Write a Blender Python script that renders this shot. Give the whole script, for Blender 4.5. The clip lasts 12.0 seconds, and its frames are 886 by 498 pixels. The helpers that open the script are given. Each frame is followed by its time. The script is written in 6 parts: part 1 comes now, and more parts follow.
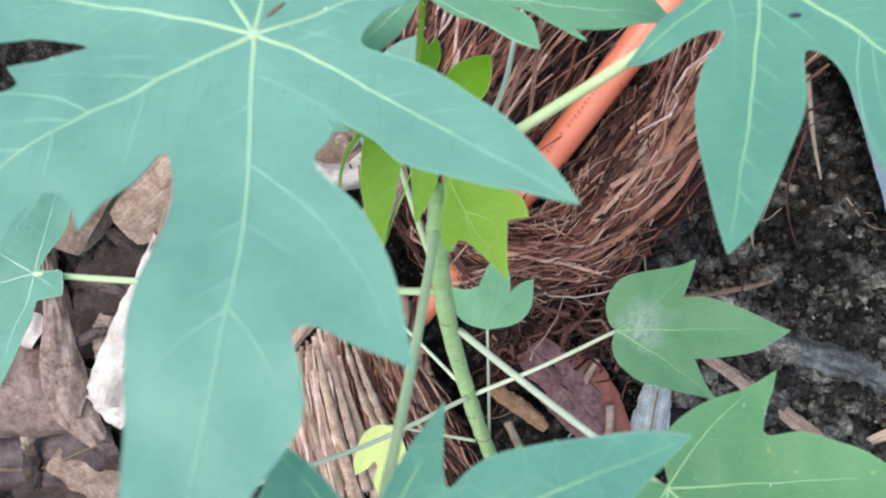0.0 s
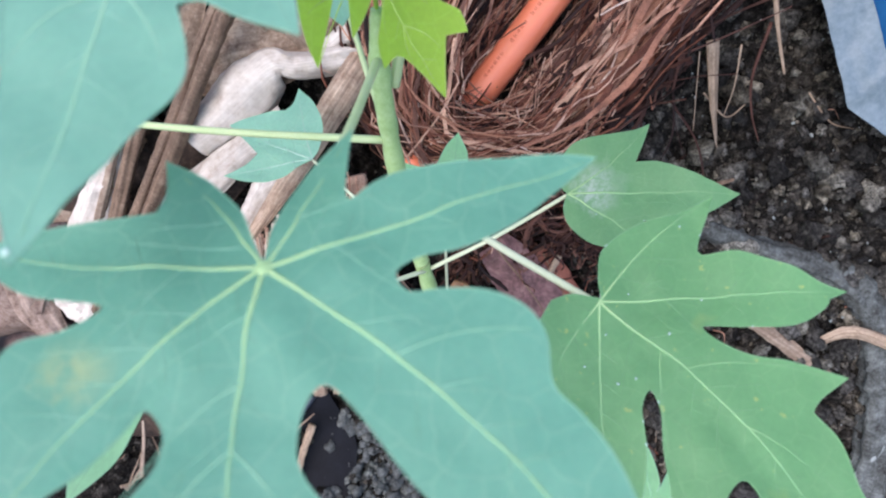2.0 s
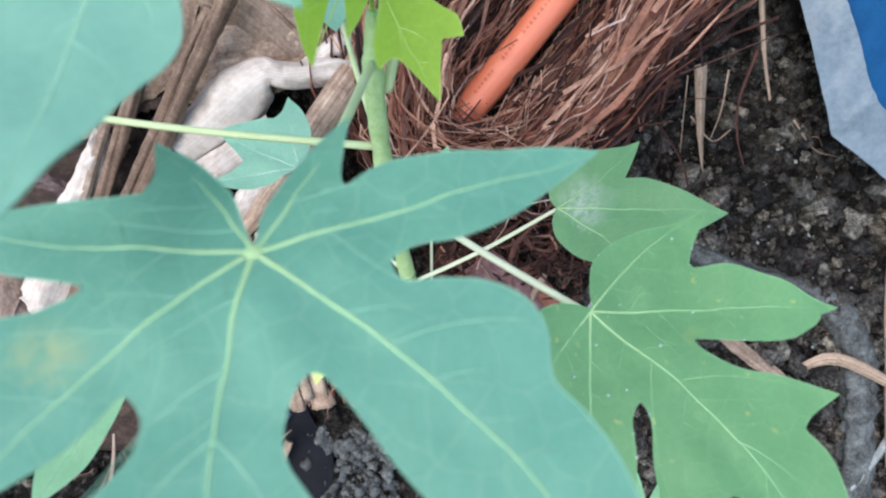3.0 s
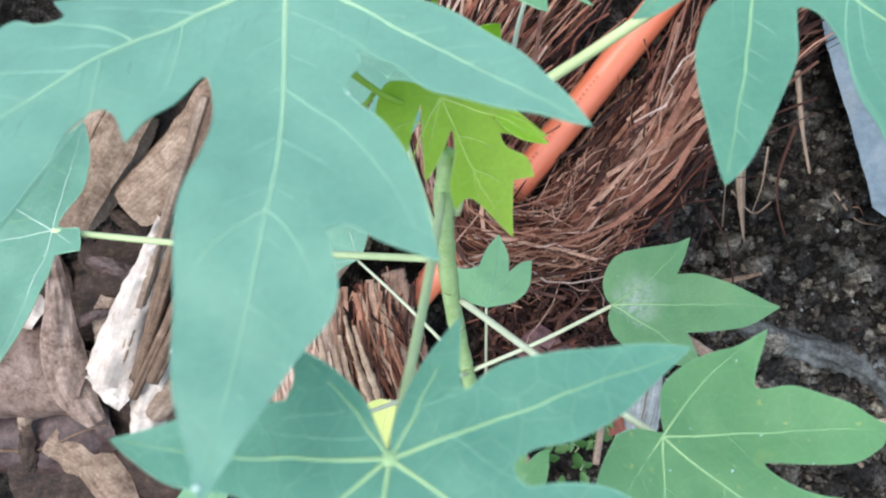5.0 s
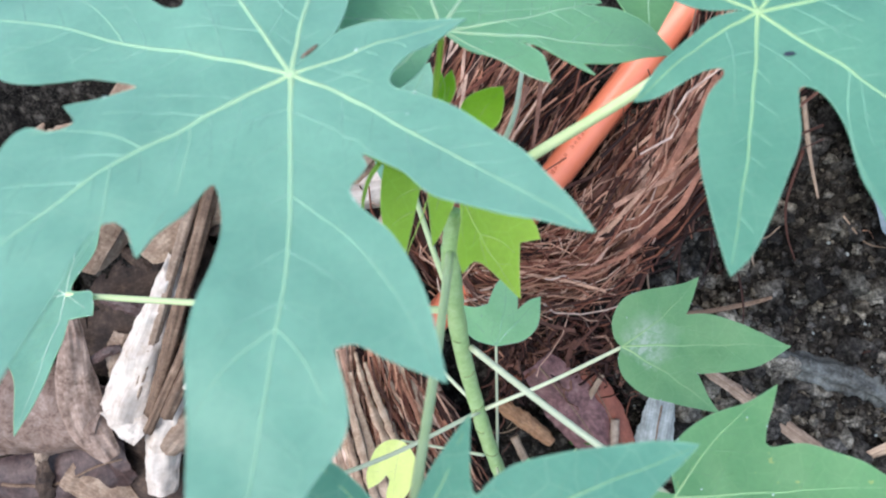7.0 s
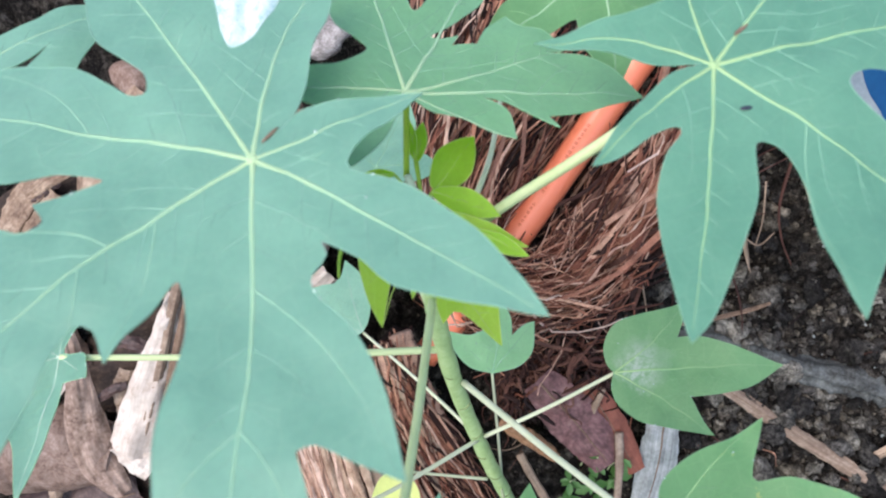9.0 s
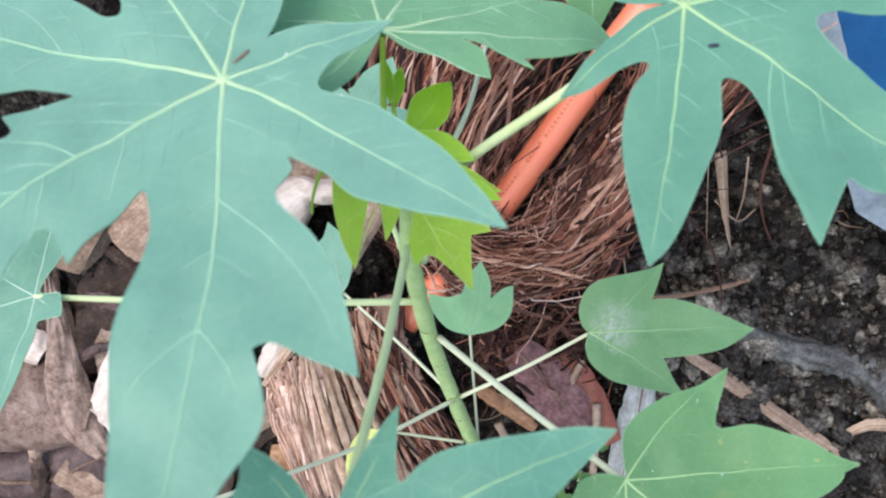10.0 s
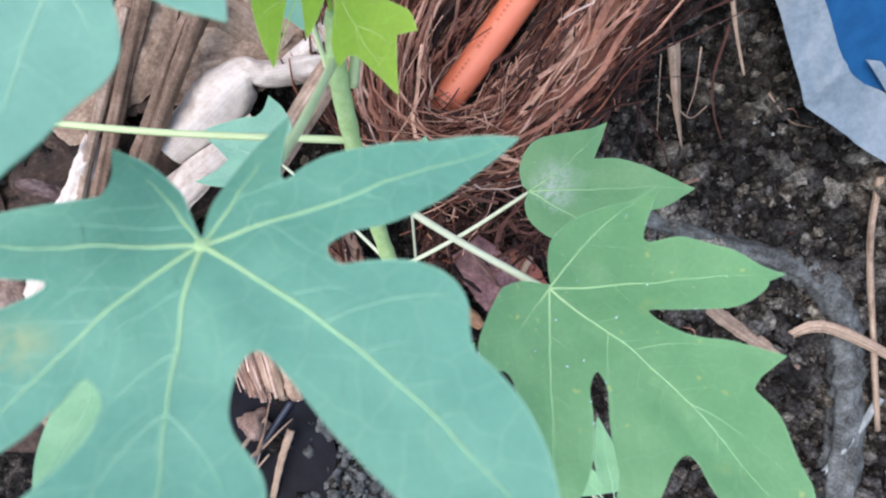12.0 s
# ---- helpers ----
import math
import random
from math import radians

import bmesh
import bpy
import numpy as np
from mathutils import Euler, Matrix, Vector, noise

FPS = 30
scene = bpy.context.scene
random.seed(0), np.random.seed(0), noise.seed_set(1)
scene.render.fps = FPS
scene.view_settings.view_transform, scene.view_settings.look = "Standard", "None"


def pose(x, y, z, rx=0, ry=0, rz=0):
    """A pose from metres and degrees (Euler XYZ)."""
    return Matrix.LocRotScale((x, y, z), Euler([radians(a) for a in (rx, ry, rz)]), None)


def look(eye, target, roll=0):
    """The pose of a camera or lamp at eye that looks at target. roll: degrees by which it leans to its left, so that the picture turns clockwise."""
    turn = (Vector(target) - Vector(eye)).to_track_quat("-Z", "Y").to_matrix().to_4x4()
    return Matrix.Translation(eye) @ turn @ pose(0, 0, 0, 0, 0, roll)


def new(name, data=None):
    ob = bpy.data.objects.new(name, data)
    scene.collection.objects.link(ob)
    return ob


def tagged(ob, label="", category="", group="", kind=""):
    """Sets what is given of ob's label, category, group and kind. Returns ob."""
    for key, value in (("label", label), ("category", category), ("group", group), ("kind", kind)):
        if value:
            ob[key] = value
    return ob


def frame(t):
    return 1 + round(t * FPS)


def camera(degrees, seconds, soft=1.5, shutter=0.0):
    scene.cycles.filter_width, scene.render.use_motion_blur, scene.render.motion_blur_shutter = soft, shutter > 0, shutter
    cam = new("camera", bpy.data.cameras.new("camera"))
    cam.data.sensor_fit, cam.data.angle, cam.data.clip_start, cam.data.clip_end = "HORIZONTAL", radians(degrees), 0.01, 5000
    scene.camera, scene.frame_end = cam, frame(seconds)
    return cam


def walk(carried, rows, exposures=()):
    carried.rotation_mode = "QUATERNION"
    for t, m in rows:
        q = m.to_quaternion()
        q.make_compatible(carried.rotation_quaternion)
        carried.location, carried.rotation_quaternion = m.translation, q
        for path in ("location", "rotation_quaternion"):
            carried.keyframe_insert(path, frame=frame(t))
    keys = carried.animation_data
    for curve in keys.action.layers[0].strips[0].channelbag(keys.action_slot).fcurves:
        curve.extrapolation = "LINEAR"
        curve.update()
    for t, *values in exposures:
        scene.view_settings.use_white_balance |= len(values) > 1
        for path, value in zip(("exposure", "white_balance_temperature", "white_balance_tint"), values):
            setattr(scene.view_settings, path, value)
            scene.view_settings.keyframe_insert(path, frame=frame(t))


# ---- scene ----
cam = camera(65.33, 12.0, 2.1)
PATH = [
    (0, (0.01103, 0.01598, 0.57860), (-0.03458, 0.53459, -0.27519), -3.13),
    (0.5, (0.02279, 0.00227, 0.57242), (-0.02394, 0.50085, -0.29316), -4.23),
    (1, (0.03555, -0.01256, 0.56736), (-0.00700, 0.46767, -0.30875), -4.36),
    (1.5, (0.03352, -0.02444, 0.55743), (-0.00401, 0.44878, -0.32271), -2.78),
    (2, (0.03134, -0.03176, 0.54863), (0.00804, 0.44100, -0.33226), -0.67),
    (2.5, (0.03288, -0.03632, 0.53458), (0.04620, 0.45147, -0.33828), 4.30),
    (4.5, (0.00216, -0.02316, 0.57597), (-0.04130, 0.50872, -0.26973), -0.63),
    (5, (0.00495, -0.01070, 0.57670), (-0.02729, 0.52623, -0.26631), -0.77),
    (5.5, (0.00788, 0.00018, 0.58500), (-0.02141, 0.53853, -0.25721), -1.91),
    (6, (0.00557, 0.00551, 0.58844), (-0.03253, 0.54308, -0.25392), -2.98),
    (6.5, (0.00966, 0.00825, 0.59205), (-0.03238, 0.54908, -0.24803), -4.13),
    (7, (0.00500, 0.01008, 0.59217), (-0.04068, 0.54805, -0.24956), -3.18),
    (9, (0.01885, 0.02819, 0.60659), (-0.04212, 0.56109, -0.23738), -7.59),
    (9.5, (0.02670, 0.02326, 0.60746), (-0.03540, 0.55275, -0.23858), -7.79),
    (10, (0.02670, 0.00962, 0.59782), (-0.02438, 0.53226, -0.25320), -5.26),
    (10.5, (0.03377, -0.00664, 0.58840), (-0.01086, 0.50909, -0.26719), -4.24),
    (11, (0.03633, -0.02735, 0.57628), (-0.00807, 0.47673, -0.28623), -3.85),
    (11.5, (0.03850, -0.03490, 0.56599), (0.00510, 0.46460, -0.29967), -2.31),
    (12, (0.04548, -0.04331, 0.55215), (0.03763, 0.44646, -0.31966), -0.08),
]
walk(cam, [(t, look(eye, target, roll)) for t, eye, target, roll in PATH],
     [(0, 0.95, 6500, 11), (1, 1.03, 6480, 15), (1.6, 1.03, 6480, 17), (2.5, 1.04, 6450, 14), (4.3, 1.0, 6580, 8.5), (5, 1.0, 6600, 9.5), (6.2, 0.90, 6430, 5.5), (7, 1.0, 6450, 11), (9, 0.98, 6800, 15), (9.6, 0.98, 6850, 17), (10.4, 1.0, 6700, 14), (11.2, 1.07, 6620, 17.5), (12, 1.08, 6500, 17)])
cam.data.dof.use_dof = True
cam.data.dof.focus_distance, cam.data.dof.aperture_fstop = 0.47, 15.0

# ---- daylight: bright open shade under a hazy sky ----
world = bpy.data.worlds.new("sky")
scene.world = world
world.use_nodes = True
sky = world.node_tree.nodes.new("ShaderNodeTexSky")
sky.sky_type, sky.sun_disc = "NISHITA", False
sky.sun_elevation, sky.sun_rotation = radians(60), radians(220)
sky.air_density, sky.dust_density = 1.0, 1.6
world.node_tree.links.new(sky.outputs[0], world.node_tree.nodes["Background"].inputs[0])
world.node_tree.nodes["Background"].inputs[1].default_value = 0.20
sun_lamp = new("sun", bpy.data.lights.new("sun", "SUN"))
sun_lamp.data.energy, sun_lamp.data.angle, sun_lamp.data.color = 1.3, radians(65), (1.0, 0.955, 0.92)
sun_lamp.matrix_world = look((-0.75, -0.60, 2.1), (0.0, 0.25, 0.1))

# ---- materials ----
def material(name, rough=0.6, spec=0.4):
    """A node material with its Principled shader and object coordinates."""
    m = bpy.data.materials.new(name)
    m.use_nodes = True
    nt = m.node_tree
    sh = nt.nodes["Principled BSDF"]
    sh.inputs["Roughness"].default_value = rough
    sh.inputs["Specular IOR Level"].default_value = spec
    co = nt.nodes.new("ShaderNodeTexCoord")
    return m, nt, sh, co.outputs["Object"]


def noise_node(nt, co, scale, detail=4.0, rough=0.6):
    n = nt.nodes.new("ShaderNodeTexNoise")
    n.inputs["Scale"].default_value, n.inputs["Detail"].default_value, n.inputs["Roughness"].default_value = scale, detail, rough
    nt.links.new(co, n.inputs["Vector"])
    return n.outputs["Fac"]


def ramp(nt, fac, stops):
    r = nt.nodes.new("ShaderNodeValToRGB")
    while len(r.color_ramp.elements) < len(stops):
        r.color_ramp.elements.new(0.5)
    for e, (p, c) in zip(r.color_ramp.elements, stops):
        e.position, e.color = p, (*c, 1)
    nt.links.new(fac, r.inputs[0])
    return r.outputs[0]


def mix(nt, fac, a, b, mode="MIX"):
    n = nt.nodes.new("ShaderNodeMix")
    n.data_type, n.blend_type = "RGBA", mode
    for value, k in ((fac, 0), (a, 6), (b, 7)):
        if isinstance(value, (int, float)):
            n.inputs[k].default_value = value
        elif isinstance(value, tuple):
            n.inputs[k].default_value = (*value, 1)
        else:
            nt.links.new(value, n.inputs[k])
    return n.outputs[2]


def bump(nt, sh, height, strength, distance):
    b = nt.nodes.new("ShaderNodeBump")
    b.inputs["Strength"].default_value, b.inputs["Distance"].default_value = strength, distance
    nt.links.new(height, b.inputs["Height"])
    nt.links.new(b.outputs[0], sh.inputs["Normal"])


def stretched(nt, co, sx, sy, sz):
    m = nt.nodes.new("ShaderNodeMapping")
    m.inputs["Scale"].default_value = (sx, sy, sz)
    nt.links.new(co, m.inputs["Vector"])
    return m.outputs[0]


def island(nt):
    return nt.nodes.new("ShaderNodeNewGeometry").outputs["Random Per Island"]


def leaf_material(name, dark, light, vein, rough=0.45, glow=0.25, net=0.35, patches=None, blotch=None, flecks=None, wax=0.5):
    """Waxy leaf: mottled green, a fine net of pale veins, light passing through the blade."""
    m, nt, sh, co = material(name, rough, wax)
    base = ramp(nt, noise_node(nt, co, 22, 3), [(0.3, dark), (0.7, light)])
    fine = ramp(nt, noise_node(nt, co, 420, 2), [(0.35, tuple(c * 0.9 for c in light)), (0.65, tuple(min(1, c * 1.08) for c in light))])
    base = mix(nt, 0.3, base, fine)
    warp = noise_node(nt, co, 90, 2)
    add = nt.nodes.new("ShaderNodeVectorMath")
    add.operation = "MULTIPLY_ADD"
    nt.links.new(warp, add.inputs[0])
    add.inputs[1].default_value = (0.004, 0.004, 0.0)
    nt.links.new(co, add.inputs[2])
    nets = []
    for scale, width in ((95, 0.035), (260, 0.05)):
        v = nt.nodes.new("ShaderNodeTexVoronoi")
        v.feature, v.voronoi_dimensions = "DISTANCE_TO_EDGE", "2D"
        v.inputs["Scale"].default_value = scale
        nt.links.new(add.outputs[0], v.inputs["Vector"])
        nets.append(ramp(nt, v.outputs["Distance"], [(0.0, (1, 1, 1)), (width, (0, 0, 0))]))
    both = mix(nt, 0.35, nets[0], nets[1])
    scaled = mix(nt, 1.0, both, (net, net, net), "MULTIPLY")
    colour = mix(nt, scaled, base, vein)
    if patches:
        spots = ramp(nt, noise_node(nt, co, 38, 2), [(0.68, (0, 0, 0)), (0.76, (0.6, 0.6, 0.6))])
        colour = mix(nt, spots, colour, patches)
    if flecks:
        spots = ramp(nt, noise_node(nt, co, 210, 3, 0.5), [(0.68, (0, 0, 0)), (0.74, (0.75, 0.75, 0.75))])
        colour = mix(nt, spots, colour, flecks)
    if blotch:
        x, y, size, tint, amount = blotch
        wide = nt.nodes.new("ShaderNodeVectorMath")
        wide.operation = "MULTIPLY_ADD"
        nt.links.new(noise_node(nt, co, 130, 4, 0.7), wide.inputs[0])
        wide.inputs[1].default_value = (size * 1.3, size * 1.3, 0.0)
        nt.links.new(co, wide.inputs[2])
        flat = stretched(nt, wide.outputs[0], 1, 1, 0)
        d = nt.nodes.new("ShaderNodeVectorMath")
        d.operation = "DISTANCE"
        nt.links.new(flat, d.inputs[0])
        d.inputs[1].default_value = (x + 0.65 * size, y + 0.65 * size, 0)
        s = nt.nodes.new("ShaderNodeMapRange")
        s.inputs["From Max"].default_value = size
        nt.links.new(d.outputs["Value"], s.inputs["Value"])
        mask = ramp(nt, s.outputs[0], [(0.15, (amount,) * 3), (0.95, (0, 0, 0))])
        mask = mix(nt, 1.0, mask, ramp(nt, noise_node(nt, co, 260, 3, 0.7), [(0.36, (0.25, 0.25, 0.25)), (0.60, (1.0, 1.0, 1.0))]), "MULTIPLY")
        colour = mix(nt, mask, colour, tint)
    nt.links.new(colour, sh.inputs["Base Color"])
    bump(nt, sh, mix(nt, 0.3, both, noise_node(nt, co, 700, 2)), 0.25, 0.0006)
    through_light = nt.nodes.new("ShaderNodeBsdfTranslucent")
    nt.links.new(mix(nt, 1.0, colour, (2.1, 2.2, 1.9), "MULTIPLY"), through_light.inputs[0])
    both_ways = nt.nodes.new("ShaderNodeMixShader")
    both_ways.inputs[0].default_value = glow
    nt.links.new(sh.outputs[0], both_ways.inputs[1])
    nt.links.new(through_light.outputs[0], both_ways.inputs[2])
    nt.links.new(both_ways.outputs[0], nt.nodes["Material Output"].inputs[0])
    return m


def plain(name, stops, scale=60, rough=0.6, spec=0.35, grain=500, depth=0.0006, strength=0.5, stretch=None, vary=0.0, streaks=0.0, patchy=0.0):
    """Two scales of variation between the colour stops, with a fine relief; vary: how far single pieces differ."""
    m, nt, sh, co = material(name, rough, spec)
    if stretch:
        co = stretched(nt, co, *stretch)
    colour = ramp(nt, noise_node(nt, co, scale, 5, 0.65), stops)
    colour = mix(nt, 0.35, colour, ramp(nt, noise_node(nt, co, grain, 3), stops))
    if streaks:
        run = nt.nodes.new("ShaderNodeAttribute")
        run.attribute_name = "grain"
        along = noise_node(nt, stretched(nt, run.outputs["Vector"], 9, 420, 1), 1.0, 4, 0.7)
        blots = noise_node(nt, stretched(nt, run.outputs["Vector"], 45, 110, 1), 1.0, 3, 0.6)
        lines = ramp(nt, along, [(0.32, (1 - streaks,) * 3), (0.62, (1 + 0.35 * streaks,) * 3)])
        colour = mix(nt, 1.0, colour, lines, "MULTIPLY")
        colour = mix(nt, 1.0, colour, ramp(nt, blots, [(0.30, (1 - 0.8 * streaks, 1 - 0.85 * streaks, 1 - 0.85 * streaks)), (0.46, (1.0, 1.0, 1.0))]), "MULTIPLY")
    if patchy:
        broad = ramp(nt, noise_node(nt, co, 24, 3, 0.6), [(0.40, (1 - patchy,) * 3), (0.62, (1 + patchy, 1 + patchy, 1 + 0.9 * patchy))])
        colour = mix(nt, 1.0, colour, broad, "MULTIPLY")
    if vary:
        shade = ramp(nt, island(nt), [(0.0, (1 - vary,) * 3), (0.6, (1.0, 1.0, 1.0)), (1.0, (1 + vary, 1 + vary, 1 + 0.8 * vary))])
        colour = mix(nt, 1.0, colour, shade, "MULTIPLY")
    nt.links.new(colour, sh.inputs["Base Color"])
    bump(nt, sh, mix(nt, 0.5, noise_node(nt, co, grain, 4), along) if streaks else noise_node(nt, co, grain, 4), strength, depth)
    return m


def vein_material(name, root, tip, reach):
    """Vein that is palest at the leaf's heart and fades to the blade's green."""
    m, nt, sh, co = material(name, 0.5, 0.4)
    far = nt.nodes.new("ShaderNodeVectorMath")
    far.operation = "LENGTH"
    nt.links.new(co, far.inputs[0])
    s = nt.nodes.new("ShaderNodeMapRange")
    s.inputs["From Max"].default_value = reach
    nt.links.new(far.outputs["Value"], s.inputs["Value"])
    mid = tuple(0.4 * a + 0.6 * b for a, b in zip(root, tip))
    colour = ramp(nt, s.outputs[0], [(0.0, root), (0.25, mid), (1.0, tip)])
    colour = mix(nt, 0.35, colour, ramp(nt, noise_node(nt, co, 150, 3), [(0.35, tip), (0.65, mid)]))
    nt.links.new(colour, sh.inputs["Base Color"])
    return m


M_LEAF = leaf_material("waxy_blue_green_leaf", (0.124, 0.300, 0.214), (0.202, 0.405, 0.298), (0.29, 0.48, 0.35), 0.42, 0.33, 0.2)
# next two: shaded copies of the leaf green, darker with sheen turned down
M_LEAF_DEEP = leaf_material("shaded_blue_green_leaf", (0.088, 0.258, 0.172), (0.145, 0.342, 0.234), (0.24, 0.43, 0.29), 0.48, 0.33, 0.25, wax=0.32)
M_LEAF_BLOTCH = leaf_material("shaded_leaf_with_yellow_blotch", (0.088, 0.262, 0.182), (0.142, 0.345, 0.246), (0.28, 0.47, 0.33), 0.42, 0.33, 0.42, None, (-0.034, -0.025, 0.0095, (0.36, 0.40, 0.20), 0.65), wax=0.28)
M_LEAF_DUSTY = leaf_material("green_leaf_with_dusty_patch", (0.0989, 0.2464, 0.0989), (0.1247, 0.2948, 0.1204), (0.258, 0.4224, 0.2064), 0.5, 0.2, 0.2, None, (0.016, 0.003, 0.018, (0.43, 0.4928, 0.4472), 0.7))
# pale green made lighter still, to offset the shadow of the leaves above
M_LEAF_PALE = leaf_material("pale_leaf_lifted_from_shade", (0.215, 0.425, 0.305), (0.275, 0.50, 0.37), (0.46, 0.60, 0.48), 0.45, 0.3, 0.3)
# light green raised to offset the shade on the small three-lobed leaf
M_LEAF_FRESH = leaf_material("brightened_light_green_leaf", (0.235, 0.465, 0.24), (0.295, 0.53, 0.295), (0.38, 0.56, 0.34), 0.5, 0.33, 0.25)
M_LEAF_LOW = leaf_material("mid_green_leaf", (0.110, 0.270, 0.110), (0.140, 0.330, 0.138), (0.30, 0.48, 0.24), 0.5, 0.33, 0.2, (0.27, 0.38, 0.13))
M_LEAF_YOUNG = leaf_material("yellow_green_young_leaf", (0.245, 0.395, 0.024), (0.335, 0.495, 0.042), (0.40, 0.58, 0.10), 0.45, 0.4, 0.35)
M_LEAF_YELLOW = leaf_material("yellowing_leaf", (0.48, 0.55, 0.17), (0.60, 0.64, 0.26), (0.6, 0.65, 0.3), 0.5, 0.35, 0.2)
M_VEIN = vein_material("pale_vein", (0.39, 0.52, 0.26), (0.205, 0.405, 0.258), 0.11)
M_VEIN_MID = vein_material("pale_green_vein", (0.36, 0.52, 0.23), (0.180, 0.385, 0.172), 0.10)
M_VEIN_FAINT = plain("faint_side_vein", [(0.3, (0.177, 0.3691, 0.2621)), (0.7, (0.2262, 0.4301, 0.3028))], 80, 0.45)
M_LEAF_SPOTTED = leaf_material("mid_green_leaf_with_yellow_flecks", (0.1163, 0.2813, 0.1161), (0.1499, 0.3435, 0.1471), (0.2957, 0.4738, 0.2321), 0.5, 0.36, 0.2, (0.2465, 0.3751, 0.1354), None, (0.3746, 0.4343, 0.1451))
# lighter copy of the leaf green, for leaves lying in others' shadow
M_LEAF_UPPER = leaf_material("lit_copy_green_leaf", (0.150, 0.340, 0.185), (0.215, 0.430, 0.250), (0.30, 0.50, 0.30), 0.42, 0.40, 0.2)
M_LEAF_BUD = leaf_material("lime_green_bud_leaf", (0.22, 0.41, 0.014), (0.31, 0.50, 0.028), (0.40, 0.58, 0.10), 0.5, 0.45, 0.2)
M_BUD = plain("whitish_downy_bud", [(0.3, (0.34, 0.45, 0.30)), (0.7, (0.50, 0.58, 0.44))], 150, 0.7, 0.2, 1200, 0.0006)
M_VEIN_UPPER = plain("soft_green_vein", [(0.3, (0.185, 0.390, 0.220)), (0.7, (0.222, 0.432, 0.258))], 80, 0.45)
M_VEIN_BRANCH = plain("pale_branch_vein", [(0.3, (0.198, 0.395, 0.262)), (0.7, (0.245, 0.445, 0.285))], 90, 0.45)
M_VEIN_DEEP = vein_material("soft_pale_vein", (0.33, 0.47, 0.205), (0.178, 0.368, 0.200), 0.095)
M_VEIN_DEEP_FAINT = plain("faint_deep_green_vein", [(0.3, (0.1415, 0.33, 0.22)), (0.7, (0.1856, 0.3872, 0.2618))], 80, 0.5)
M_VEIN_DEEP_BRANCH = plain("soft_branch_vein", [(0.3, (0.155, 0.345, 0.222)), (0.7, (0.195, 0.390, 0.248))], 90, 0.5)
M_VEIN_WHITE = plain("whitish_vein_mark", [(0.3, (0.34, 0.54, 0.40)), (0.7, (0.56, 0.68, 0.55))], 130, 0.5)
M_VEIN_YELLOW = plain("pale_yellow_vein", [(0.3, (0.58, 0.62, 0.26)), (0.7, (0.66, 0.68, 0.34))], 80, 0.5)
M_VEIN_LOW = plain("faint_green_vein", [(0.3, (0.160, 0.355, 0.158)), (0.7, (0.190, 0.390, 0.180))], 80, 0.5)
M_VEIN_FRESH = plain("light_green_vein", [(0.3, (0.27, 0.52, 0.30)), (0.7, (0.32, 0.57, 0.35))], 80, 0.5)
M_VEIN_YOUNG = plain("young_vein", [(0.3, (0.36, 0.54, 0.09)), (0.7, (0.45, 0.61, 0.14))], 80, 0.5)
M_STEM = plain("green_stem", [(0.3, (0.275, 0.44, 0.159)), (0.5, (0.396, 0.572, 0.2385)), (0.7, (0.517, 0.682, 0.3498))], 140, 0.38, 0.5, 900, 0.0006)
M_PETIOLE_PALE = plain("cream_green_petiole", [(0.3, (0.52, 0.57, 0.36)), (0.7, (0.64, 0.67, 0.48))], 70, 0.45, 0.4, 900, 0.0003)
M_PETIOLE = plain("pale_green_petiole", [(0.3, (0.45, 0.57, 0.27)), (0.7, (0.57, 0.66, 0.37))], 70, 0.45, 0.4, 900, 0.0003)
# soil and crumbs: black stops paint crevice shade, pale stops paint lit tops
M_SOIL = plain("crumbly_soil_with_shaded_gaps", [(0.41, (0.0012, 0.0011, 0.0009)), (0.54, (0.022, 0.0192, 0.0160)), (0.71, (0.150, 0.135, 0.117))], 110, 0.92, 0.12, 620, 0.004, 1.0, patchy=0.5)
M_CLOD = plain("brownish_soil_crumb", [(0.38, (0.007, 0.0060, 0.0049)), (0.52, (0.066, 0.0575, 0.0480)), (0.74, (0.310, 0.280, 0.242))], 170, 0.92, 0.12, 900, 0.003, 1.0, None, 0.8, patchy=0.5)
M_CLOD_GREY = plain("grey_soil_clod", [(0.36, (0.010, 0.0093, 0.0084)), (0.50, (0.085, 0.0800, 0.0735)), (0.70, (0.330, 0.312, 0.288))], 260, 0.92, 0.12, 1100, 0.004, 1.0, None, 0.7, patchy=0.5)
M_ASH = plain("grey_crumpled_lump", [(0.34, (0.030, 0.033, 0.032)), (0.52, (0.13, 0.14, 0.135)), (0.74, (0.32, 0.34, 0.325))], 240, 0.75, 0.3, 900, 0.003, 1.0, None, 0.45)
